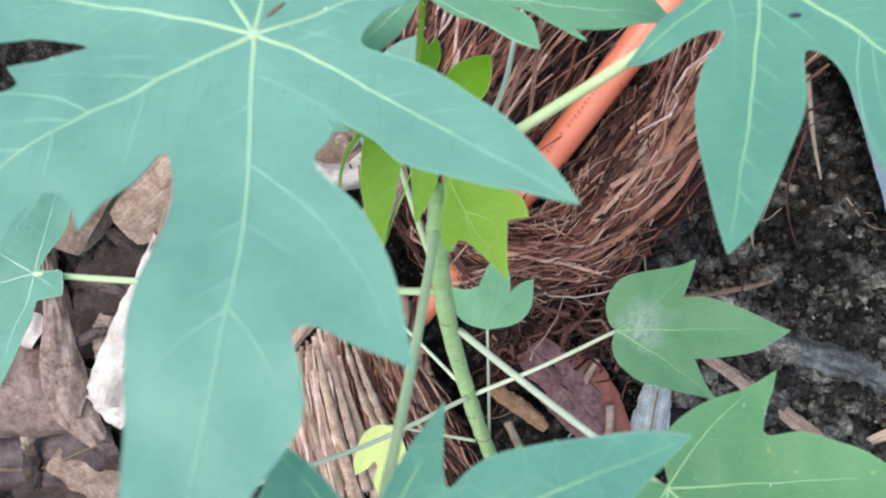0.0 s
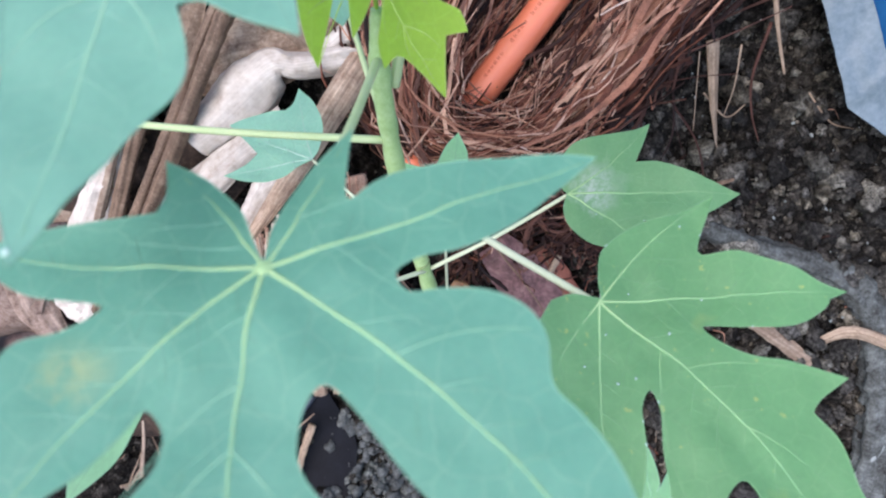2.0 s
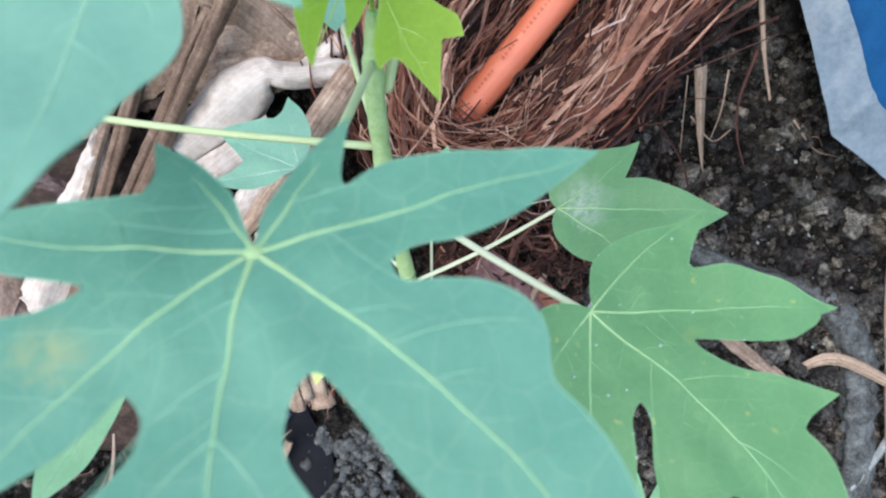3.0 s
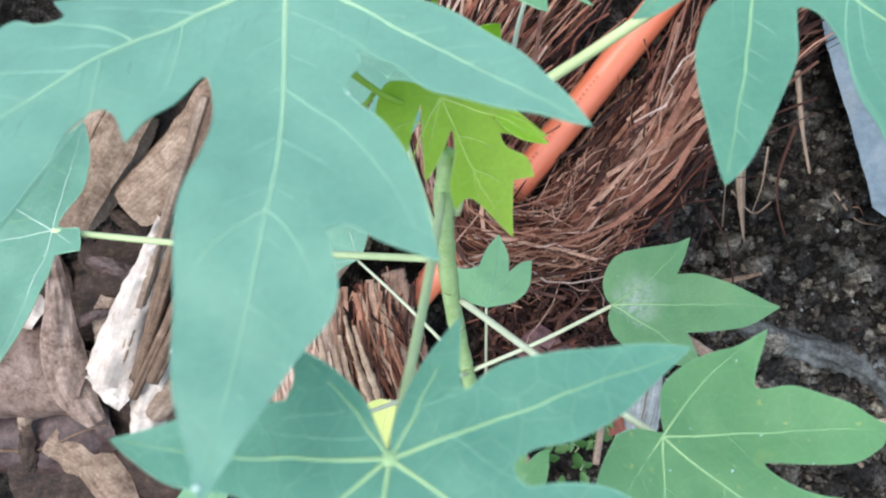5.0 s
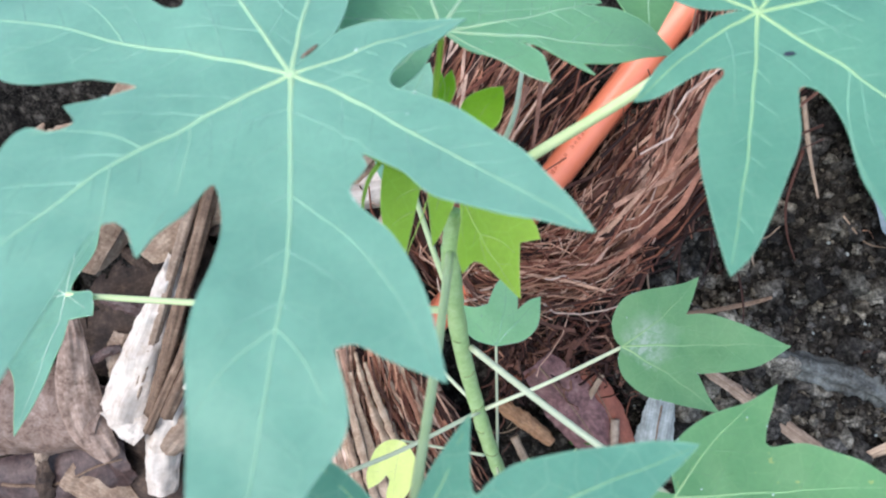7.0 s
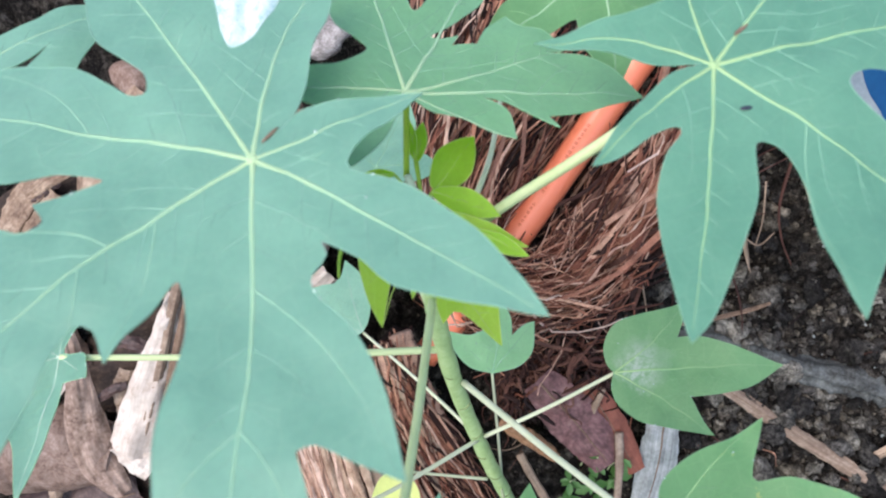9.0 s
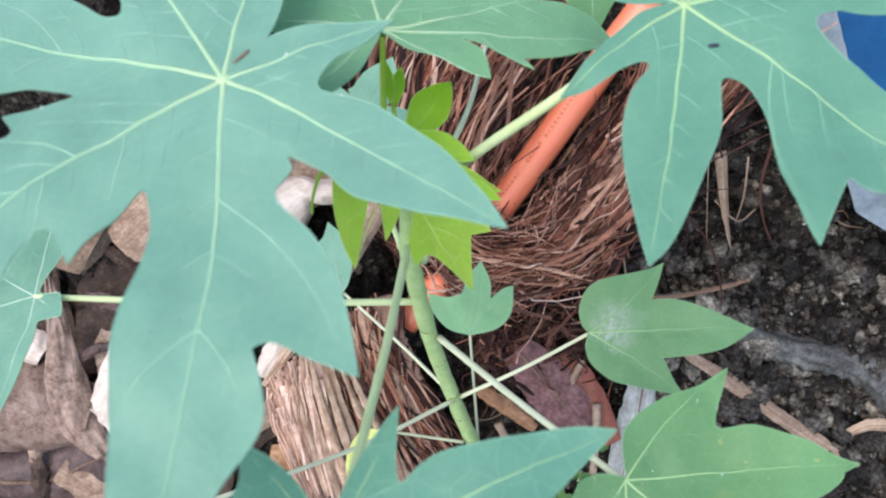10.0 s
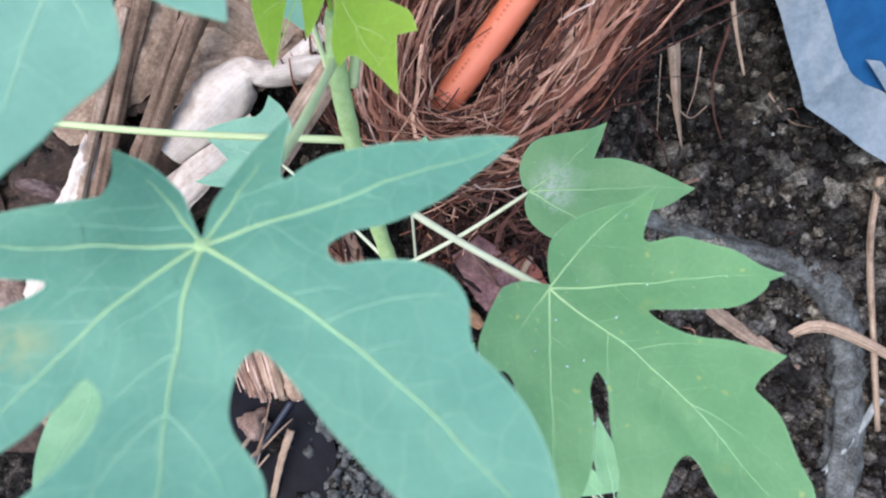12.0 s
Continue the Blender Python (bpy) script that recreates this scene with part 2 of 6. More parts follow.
def fibre_material(name, stops, low=0.55):
    """Dry fibres: each one has its own tone, a little mottled along its length."""
    m, nt, sh, co = material(name, 0.75, 0.3)
    add, cut = nt.nodes.new("ShaderNodeMath"), nt.nodes.new("ShaderNodeMath")
    add.operation, cut.operation = "ADD", "FRACT"
    nt.links.new(island(nt), add.inputs[0])
    nt.links.new(nt.nodes.new("ShaderNodeObjectInfo").outputs["Random"], add.inputs[1])
    nt.links.new(add.outputs[0], cut.inputs[0])
    colour = ramp(nt, cut.outputs[0], stops)
    wear = ramp(nt, noise_node(nt, co, 70, 4), [(0.32, (low, low * 0.92, low * 0.88)), (0.62, (1.12, 1.10, 1.08))])
    fine = ramp(nt, noise_node(nt, co, 900, 3), [(0.35, (0.75, 0.72, 0.70)), (0.65, (1.15, 1.15, 1.15))])
    colour = mix(nt, 1.0, mix(nt, 1.0, colour, wear, "MULTIPLY"), fine, "MULTIPLY")
    nt.links.new(colour, sh.inputs["Base Color"])
    bump(nt, sh, noise_node(nt, co, 700, 4), 0.5, 0.0006)
    return m


M_FIBRE = fibre_material("brown_coir_fibre", [(0.0, (0.09, 0.02607, 0.01561)), (0.30, (0.23, 0.08567, 0.05233)), (0.60, (0.385, 0.1862, 0.1193)), (0.88, (0.57, 0.3445, 0.2405)), (1.0, (0.66, 0.4563, 0.3488))])
# near-black tones paint the shade between husk fibres; dark rootlets share them
M_FIBRE_DARK = fibre_material("dark_and_shaded_fibre", [(0.0, (0.0102, 0.0034, 0.00255)), (0.5, (0.0425, 0.01615, 0.01105)), (0.85, (0.102, 0.0442, 0.0306)), (1.0, (0.187, 0.0952, 0.068))])
M_FIBRE_PALE = fibre_material("pale_husk_fibre", [(0.0, (0.28, 0.1585, 0.1081)), (0.3, (0.44, 0.2833, 0.2067)), (0.7, (0.6, 0.4322, 0.3383)), (1.0, (0.74, 0.5858, 0.4886))], 0.72)
# dark brown to near-black, painting the shade seen between the fibres
M_CORE = plain("husk_gap_shade", [(0.3, (0.0075, 0.00375, 0.003)), (0.6, (0.0315, 0.015, 0.0105)), (0.8, (0.075, 0.0375, 0.0255))], 90, 0.9, 0.2, 500, 0.003, 0.9)
M_PIPE = plain("orange_plastic_pipe", [(0.3, (0.84, 0.205, 0.098)), (0.7, (0.88, 0.265, 0.140))], 35, 0.32, 0.6, 900, 0.0002, 0.2)
M_INK = plain("grey_print", [(0.3, (0.56, 0.12, 0.05)), (0.7, (0.66, 0.15, 0.07))], 300, 0.5)
M_DRY = plain("dry_brown_leaf", [(0.32, (0.0867, 0.049, 0.0301)), (0.5, (0.2397, 0.1646, 0.1118)), (0.70, (0.459, 0.3626, 0.2666))], 60, 0.7, 0.3, 300, 0.0008, 0.5, streaks=0.26)
M_DRY_PALE = plain("bleached_dry_leaf", [(0.30, (0.2652, 0.195, 0.1472)), (0.43, (0.459, 0.39, 0.3238)), (0.62, (0.612, 0.555, 0.483))], 26, 0.5, 0.4, 160, 0.0005, 0.4, streaks=0.17)
M_DRY_PURPLE = plain("purple_brown_dead_leaf", [(0.36, (0.051, 0.0204, 0.01848)), (0.52, (0.1403, 0.06375, 0.06072)), (0.72, (0.289, 0.17, 0.1485))], 70, 0.6, 0.4, 300, 0.001, 0.5, streaks=0.16)
# plum leaf colour, darkened further to paint the black gap under leaf edges
M_DRY_PLUM = plain("shaded_plum_dead_leaf", [(0.36, (0.0171, 0.009, 0.0078)), (0.52, (0.057, 0.032, 0.02808)), (0.74, (0.152, 0.1, 0.08424))], 60, 0.5, 0.4, 300, 0.001, 0.5, streaks=0.16)
M_DRY_MOTTLED = plain("mottled_pinkish_dry_leaf", [(0.34, (0.05133, 0.02597, 0.01718)), (0.46, (0.163, 0.1073, 0.08048)), (0.66, (0.2778, 0.2117, 0.1744))], 95, 0.7, 0.3, 420, 0.0008, 0.5, streaks=0.16)
M_STICK = plain("brown_stalk", [(0.3, (0.070, 0.041, 0.025)), (0.55, (0.19, 0.125, 0.083)), (0.8, (0.42, 0.32, 0.235))], 60, 0.75, 0.3, 500, 0.001, 0.6, None, streaks=0.42)
M_ROOT = plain("grey_bark", [(0.36, (0.020, 0.0185, 0.016)), (0.50, (0.075, 0.081, 0.075)), (0.70, (0.195, 0.212, 0.203))], 60, 0.85, 0.25, 400, 0.003, 1.0, None, 0.0, 0.12)
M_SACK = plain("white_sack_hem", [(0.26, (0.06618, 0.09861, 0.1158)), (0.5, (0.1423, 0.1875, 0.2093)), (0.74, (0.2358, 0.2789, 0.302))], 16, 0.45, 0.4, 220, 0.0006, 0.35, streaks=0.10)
M_BLUE = plain("blue_woven_sack", [(0.3, (0.0025, 0.045, 0.125)), (0.7, (0.006, 0.075, 0.185))], 60, 0.75, 0.15, 900, 0.0008, 0.8)
M_PLASTIC = plain("pale_plastic_bag", [(0.34, (0.16, 0.36, 0.37)), (0.48, (0.40, 0.55, 0.56)), (0.66, (0.58, 0.64, 0.65))], 25, 0.3, 0.5, 200, 0.001, 0.4)
M_BLACK = plain("black_plastic", [(0.3, (0.003, 0.0033, 0.0045)), (0.7, (0.010, 0.011, 0.015))], 50, 0.7, 0.12, 500, 0.0005, 0.3)
M_RIM = plain("scuffed_blue_black_plastic", [(0.3, (0.010, 0.013, 0.021)), (0.7, (0.036, 0.047, 0.070))], 60, 0.45, 0.4, 500, 0.0005, 0.3)
M_HUSK = plain("greyish_husk_slab", [(0.32, (0.2244, 0.1323, 0.08428)), (0.5, (0.4386, 0.3087, 0.2167)), (0.70, (0.6324, 0.4851, 0.3569))], 60, 0.8, 0.25, 500, 0.0012, 0.9, None, streaks=0.5)
M_DRY_TAN = plain("pale_tan_dry_leaf", [(0.34, (0.1035, 0.06101, 0.0416)), (0.5, (0.254, 0.1787, 0.1373)), (0.70, (0.4234, 0.3268, 0.2662))], 75, 0.7, 0.3, 320, 0.0008, 0.5, streaks=0.28)
M_NUT = plain("brown_seed_shell", [(0.34, (0.10, 0.055, 0.04)), (0.5, (0.22, 0.145, 0.11)), (0.68, (0.40, 0.31, 0.26))], 75, 0.75, 0.3, 500, 0.0015, 0.8)
M_WEED = leaf_material("small_weed_leaf", (0.055, 0.15, 0.035), (0.095, 0.23, 0.06), (0.2, 0.4, 0.1), 0.5, 0.25, 0.1)
M_DROP = plain("pale_fleck", [(0.3, (0.30, 0.46, 0.37)), (0.7, (0.46, 0.60, 0.52))], 300, 0.2)
M_DRY_GREY = plain("greyish_dry_leaf", [(0.30, (0.1122, 0.07252, 0.04816)), (0.5, (0.2244, 0.1617, 0.1161)), (0.74, (0.4284, 0.3479, 0.2623))], 36, 0.7, 0.3, 320, 0.001, 0.7, streaks=0.28)
# brown leaf colour lowered to hold the shade deep in the litter
M_DRY_DARK = plain("shade_dark_leaf", [(0.36, (0.0102, 0.00637, 0.00473)), (0.52, (0.04284, 0.02646, 0.01806)), (0.74, (0.1275, 0.08624, 0.0602))], 60, 0.75, 0.3, 320, 0.001, 0.7, streaks=0.28)
M_RUST = plain("rust_red_dead_leaf", [(0.3, (0.12, 0.034, 0.02)), (0.7, (0.26, 0.085, 0.05))], 60, 0.6, 0.35, 400, 0.001, 0.6, streaks=0.18)
M_OCHRE = plain("ochre_dead_leaf", [(0.34, (0.1326, 0.06076, 0.02752)), (0.5, (0.2754, 0.147, 0.0731)), (0.7, (0.4386, 0.2646, 0.1462))], 60, 0.65, 0.35, 400, 0.001, 0.6, streaks=0.2)
M_DRY_WHITE_GREEN = plain("grey_white_withered_leaf", [(0.3, (0.12, 0.145, 0.13)), (0.55, (0.27, 0.295, 0.28)), (0.8, (0.46, 0.48, 0.465))], 55, 0.65, 0.3, 400, 0.001, 0.6, streaks=0.4)
M_STRAW = plain("pale_brown_straw", [(0.3, (0.1938, 0.1323, 0.086)), (0.6, (0.357, 0.2646, 0.1849)), (0.8, (0.51, 0.4165, 0.3096))], 60, 0.7, 0.3, 500, 0.001, 0.6, None, 0.3, streaks=0.5)
M_PETIOLE_YOUNG = plain("yellow_green_petiole", [(0.3, (0.24, 0.42, 0.03)), (0.7, (0.34, 0.50, 0.07))], 70, 0.45, 0.4, 900, 0.0003)
M_SCAR = plain("pale_leaf_scar", [(0.3, (0.15, 0.22, 0.08)), (0.7, (0.26, 0.33, 0.15))], 300, 0.6)


# ---- building helpers ----
def slope(x, y):
    """Height of the bank of soil: a slope that flattens near the viewer's feet and on its top."""
    s = 0.5 + 0.5 * math.tanh((y - 0.30) / 0.17)
    flat = -0.155 + 0.53 * s
    steep = -0.04 + 0.95 * (y - 0.2)
    k = max(0.0, min(1.0, 1.6 - abs(y - 0.3) / 0.17))
    return flat * (1 - k) + steep * k


def ground_height(x, y):
    near = max(0.0, 1 - max(abs(x), abs(y - 0.3)) / 3)
    v = Vector((x, y, 0.0))
    rough = 0.016 * noise.noise(v * 13) + 0.012 * abs(noise.noise(v * 40)) - 0.007
    if near > 0.75:
        rough += 0.024 * noise.turbulence(v * 38, 4, True) - 0.019 + 0.004 * noise.noise(v * 95) + 0.003 * noise.noise(v * 190)
    hollow = 0.045 * math.exp(-((x - 0.228 - 0.7 * (y - 0.345)) / 0.036) ** 2 - ((y - 0.345) / 0.07) ** 2) + 0.022 * math.exp(-((x - 0.075) / 0.05) ** 2 - ((y - 0.245) / 0.03) ** 2)
    far = 0.25 * noise.noise(v * 0.15)
    litter = 0.022 * max(0.0, min(1.0, (-0.10 - x) / 0.08)) if x > -1.5 else 0.0
    return slope(x, y) - litter - hollow + rough * near + far * (1 - near)


def mesh_object(name, verts, faces, mat, parent=None, label="", smooth=True, grain=None):
    me = bpy.data.meshes.new(name)
    me.from_pydata([tuple(v) for v in verts], [], faces)
    me.materials.append(mat)
    if grain:
        layer = me.attributes.new("grain", "FLOAT_VECTOR", "POINT")
        layer.data.foreach_set("vector", [c for g in grain for c in g])
    if smooth:
        me.polygons.foreach_set("use_smooth", [True] * len(me.polygons))
    ob = new(name, me)
    ob.parent = parent
    if label:
        tagged(ob, label)
    return ob


def thick_sheet(name, verts, faces, mat, thickness, parent=None, label="", grain=None):
    """A sheet with a real thickness: upper side, lower side and a rim with edges of its own."""
    me = bpy.data.meshes.new("tmp")
    me.from_pydata([tuple(v) for v in verts], [], faces)
    normals = [n.vector.copy() for n in me.vertex_normals]
    rim = {}
    for f in faces:
        for a, b in zip(f, (*f[1:], f[0])):
            if (b, a) in rim:
                rim.pop((b, a))
            else:
                rim[(a, b)] = True
    bpy.data.meshes.remove(me)
    n = len(verts)
    top = [Vector(v) for v in verts]
    low = [v - m * thickness for v, m in zip(top, normals)]
    out, polys = top + low, [tuple(f) for f in faces] + [tuple(k + n for k in reversed(f)) for f in faces]
    runs = list(grain) * 2 if grain else None
    for a, b in rim:
        k = len(out)
        out += [top[a], top[b], low[b], low[a]]
        polys.append((k + 1, k, k + 3, k + 2))
        if grain:
            runs += [grain[a], grain[b], grain[b], grain[a]]
    return mesh_object(name, out, polys, mat, parent, label, True, runs)


def curve_points(ctrl, n):
    """A smooth line of n points through the control points."""
    c = [Vector(p) for p in ctrl]
    c = [2 * c[0] - c[1]] + c + [2 * c[-1] - c[-2]]
    segs, pts = len(c) - 3, []
    for i in range(n):
        f = i / (n - 1) * segs
        k = min(int(f), segs - 1)
        t = f - k
        a, b, d, e = c[k:k + 4]
        pts.append(0.5 * (2 * b + (d - a) * t + (2 * a - 5 * b + 4 * d - e) * t * t + (3 * b - a - 3 * d + e) * t ** 3))
    return pts


def tube_data(pts, radii, sides=8, flat=1.0, base=0, cap=True, twist=0.0):
    """Vertices and faces of a tube along pts; flat squeezes it to a strap."""
    verts, faces = [], []
    ref = Vector((0, 0, 1))
    n = len(pts)
    for i, p in enumerate(pts):
        d = (pts[min(i + 1, n - 1)] - pts[max(i - 1, 0)]).normalized()
        if abs(d.dot(ref)) > 0.97:
            ref = Vector((1, 0, 0))
        side = d.cross(ref).normalized()
        up = side.cross(d)
        for j in range(sides):
            a = 2 * math.pi * j / sides + twist * i / n
            q = side * math.cos(a) + up * math.sin(a) * flat if not twist else (side * math.cos(twist * i / n) + up * math.sin(twist * i / n)) * math.cos(a) + (up * math.cos(twist * i / n) - side * math.sin(twist * i / n)) * math.sin(a) * flat
            verts.append(p + q * radii[i])
    for i in range(n - 1):
        for j in range(sides):
            a, b = base + i * sides + j, base + i * sides + (j + 1) % sides
            faces.append((a, b, b + sides, a + sides))
    if cap:
        faces.append(tuple(base + j for j in reversed(range(sides))))
        faces.append(tuple(base + (n - 1) * sides + j for j in range(sides)))
    return verts, faces


def tube(name, ctrl, r0, r1, mat, parent=None, label="", sides=12, n=24, flat=1.0, lumps=0.0, seed=0, ribs=0.0):
    pts = curve_points(ctrl, n)
    radii = []
    for i in range(n):
        r = r0 + (r1 - r0) * i / (n - 1)
        radii.append(r * (1 + lumps * noise.noise(Vector((i * 0.55, seed * 7.3, 0.0)))))
    v, f = tube_data(pts, radii, sides, flat)
    run, far = [], 0.0
    for i in range(n):
        far += (pts[i] - pts[i - 1]).length if i else 0.0
        for j in range(sides):
            run.append((far, 2 * r0 * abs(math.sin(math.pi * j / sides)) + seed, seed))
            if ribs:
                k = i * sides + j
                v[k] = pts[i] + (v[k] - pts[i]) * (1 + ribs * noise.noise(Vector((2.2 * math.cos(6.283 * j / sides), 2.2 * math.sin(6.283 * j / sides), i * 0.05 + seed * 9))))
    return mesh_object(name, v, f, mat, parent, label, True, run)


def thing(name, place, label, category, group="", kind=""):
    ob = new(name)
    ob.location = place
    ob.empty_display_size = 0.02
    return tagged(ob, label, category, group, kind)


# ---- leaves ----
def lobe(angle, length, before, after):
    """One finger of a palmate leaf: its direction in degrees and its length in millimetres, then the outline before and
    after its pointed tip, as (along, aside) shares of the length; a third entry marks a sharp corner."""
    a, r = radians(angle), length / 1000
    way, side = Vector((math.cos(a), math.sin(a))), Vector((-math.sin(a), math.cos(a)))
    edge = [(p, 0) if len(p) == 2 else (p[:2], 1) for p in before] + [((1.0, 0.0), 1)] + [(p, 0) if len(p) == 2 else (p[:2], 1) for p in after]
    return way * r, [(way * (u * r) + side * (v * r), sharp) for (u, v), sharp in edge]


def outline(lobes):
    ctrl = [p for _, edge in lobes for p in edge]
    n, pts = len(ctrl), []
    for i in range(n):
        (b, sb), (d, sd) = ctrl[i], ctrl[(i + 1) % n]
        a = ctrl[i - 1][0] if not sb else b - (d - b) * 0.6
        e = ctrl[(i + 2) % n][0] if not sd else d + (d - b) * 0.6
        steps = max(2, int((d - b).length / 0.0018))
        for k in range(steps):
            t = k / steps
            p = 0.5 * (2 * b + (d - a) * t + (2 * a - 5 * b + 4 * d - e) * t * t + (3 * b - a - 3 * d + e) * t ** 3)
            pts.append(p)
    return pts


def inside(p, poly):
    hit = False
    x, y = p
    j = len(poly) - 1
    for i in range(len(poly)):
        xi, yi = poly[i]
        xj, yj = poly[j]
        if (yi > y) != (yj > y) and x < (xj - xi) * (y - yi) / (yj - yi) + xi:
            hit = not hit
        j = i
    return hit


def make_leaf(plant, centre, lobes, tilt, blade_mat, vein_mat, faint_mat, seed, wave=0.0038, vein=0.00082, step=0.0042, label="", droop=0.0, laterals=True, veinless=(), bends=(), forks=(), hub=0.0):
    """A palmate leaf blade with puffed fields between raised veins; the veins are parts of it."""
    rng = random.Random(seed)
    edge = outline(lobes)
    ribs = [(Vector((0, 0)), tip * 0.96) for tip, _ in lobes]
    off = Vector((seed * 3.7, seed * 1.9, 0))

    def height(p):
        d = min((p - (q := max(0.0, min(1.0, p.dot(b) / b.length_squared)) * b)).length for _, b in ribs)
        puff = 0.0014 * (1 - math.exp(-d / 0.010))
        wav = wave * noise.noise(Vector((p.x * 26, p.y * 26, 0)) + off) + 0.35 * wave * noise.noise(Vector((p.x * 75, p.y * 75, 3)) + off)
        return tilt[0] * p.x + tilt[1] * p.y + puff + wav - droop * p.length_squared

    xs, ys = [p.x for p in edge], [p.y for p in edge]
    pts = list(edge)
    rows = int((max(ys) - min(ys)) / step) + 1
    cols = int((max(xs) - min(xs)) / step) + 1
    coarse = edge[::2]
    spine = [tip * (0.03 + 0.92 * i / 40) for tip, _ in lobes for i in range(41)]
    spine = [p for i, p in enumerate(spine) if all((p - q).length_squared > 0.001 ** 2 for q in spine[:i])]
    pts += [p for p in spine if inside(p, edge) and min((p - q).length_squared for q in coarse) > 0.0012 ** 2]
    for r in range(rows):
        for c in range(cols):
            p = Vector((min(xs) + (c + 0.5 * (r % 2) + rng.uniform(-0.2, 0.2)) * step, min(ys) + (r + rng.uniform(-0.2, 0.2)) * step))
            if inside(p, edge) and min((p - q).length_squared for q in spine) > (0.5 * step) ** 2 and min((p - q).length_squared for q in coarse) > (0.45 * step) ** 2:
                pts.append(p)
    from mathutils import geometry
    n = len(edge)
    v2, _, tris, *_ = geometry.delaunay_2d_cdt(pts, [], [list(range(n))], 1, 1e-6)
    verts = [Vector((p.x, p.y, height(p))) for p in v2]
    tris = [tuple(t) for t in tris]
    a, b, c = (v2[k] for k in tris[0])
    if (b - a).cross(c - a) < 0:
        tris = [t[::-1] for t in tris]
    blade = thick_sheet("leaf", verts, tris, blade_mat, 0.0005, plant, label)
    blade.location = Vector(centre) - plant.location
    loop = [Vector((p.x, p.y, height(p))) for p in edge]
    line = loop + [loop[0]]
    v, f = tube_data(line, [0.0002] * len(line), 4)
    mesh_object("margin", v, f, faint_mat, blade)

    def rib(points, w0, w1):
        vv, ff = [], []
        for i, p in enumerate(points):
            d = points[min(i + 1, len(points) - 1)] - points[max(i - 1, 0)]
            s = Vector((-d.y, d.x)).normalized() * (w0 + (w1 - w0) * i / (len(points) - 1))
            z = height(p)
            top = min(0.00026, 0.00005 + 0.35 * s.length)
            for q, dz in ((p - s, -0.0002), (p - s * 0.55, top), (p + s * 0.55, top), (p + s, -0.0002)):
                vv.append((q.x, q.y, max(z, height(q)) + dz))
        for i in range(len(points) - 1):
            for j in range(3):
                a = i * 4 + j
                ff.append((a, a + 4, a + 5, a + 1))
        return vv, ff

    if hub:
        ring = [[Vector((hub * f * math.cos(k * math.tau / 14), hub * f * math.sin(k * math.tau / 14))) for k in range(14)] for f in (1.0, 0.75, 0.4)]
        vv = [(q.x, q.y, height(q) + dz) for row, dz in zip(ring, (-0.0002, 0.00035, 0.0006)) for q in row] + [(0, 0, height(Vector((0, 0))) + 0.0007)]
        ff = [(r * 14 + k, r * 14 + (k + 1) % 14, (r + 1) * 14 + (k + 1) % 14, (r + 1) * 14 + k) for r in range(2) for k in range(14)] + [(28 + k, 28 + (k + 1) % 14, 42) for k in range(14)]
        mesh_object("hub", vv, ff, vein_mat, blade)

    lines, branch = [], []
    for at, (tip, own) in enumerate(lobes):
        length = tip.length
        way = tip.normalized()
        side = Vector((-way.y, way.x))
        bend, sway = bends[at] if at < len(bends) else rng.uniform(-0.03, 0.03), rng.uniform(0, 90)
        lines.append([way * (length * 0.965 * i / 22) + side * (bend * length * math.sin(math.pi * i / 22) + 0.0007 * math.sin(math.pi * i / 22) * noise.noise(Vector((sway, i * 0.33, 0)))) for i in range(23)])
    for at, f, along, aside in forks:
        tip = lobes[at][0]
        side = Vector((-tip.y, tip.x))
        root, end = lines[at][int(f * 22)], tip * along + side * aside
        mid = root.lerp(end, 0.5) + (end - root).orthogonal() * (-0.16 if aside < 0 else 0.16)
        bow = [root * (1 - t) ** 2 + mid * (2 * t * (1 - t)) + end * t * t for t in (i / 14 for i in range(15))]
        branch.append([q for q in bow if inside(q, edge)])
    for at, (tip, own) in enumerate(lobes):
        if at in veinless:
            continue
        length = tip.length
        way = tip.normalized()
        side = Vector((-way.y, way.x))
        line = lines[at]
        vv, ff = rib(line, vein * (0.55 + 0.45 * min(1, length / 0.1)), vein * 0.16)
        mesh_object("vein", vv, ff, vein_mat, blade)
        others = [q for k, other in enumerate(lines) if k != at and k not in veinless for q in other[2:]] + [q for other in branch for q in other[3:]]
        vv, ff = [], []
        if laterals and length > 0.03:
            step_f = max(0.105, 0.011 / length)
            for s in (-1, 1):
                f = 0.10 + rng.uniform(0, step_f)
                while f < 0.90:
                    k = f * 22
                    root = line[int(k)].lerp(line[min(22, int(k) + 1)], k - int(k))
                    turn = rng.uniform(0.95, 1.15) - 0.25 * f
                    wig, curve, bow, p = rng.uniform(0, 50), rng.uniform(4, 9), [root], root
                    for i in range(40):
                        a = turn - curve * 0.0016 * i * (1 + 0.02 * i) + 0.16 * noise.noise(Vector((wig, i * 0.35, 0)))
                        p = p + (way * math.cos(a) + side * (s * math.sin(a))) * 0.0016
                        if not inside(p + (p - root).normalized() * 0.0018, edge) or (i > 2 and min((p - q).length_squared for q in others or [root + way]) < 0.0022 ** 2):
                            break
                        bow.append(p)
                    if len(bow) > 4:
                        bow = bow[:max(5, int(len(bow) * rng.uniform(0.5, 0.95)))]
                        w = vein * (0.30 if len(bow) > 9 else 0.22)
                        a, b = rib(bow, w, vein * 0.06)
                        base = len(vv)
                        vv += a
                        ff += [tuple(q + base for q in r) for r in b]
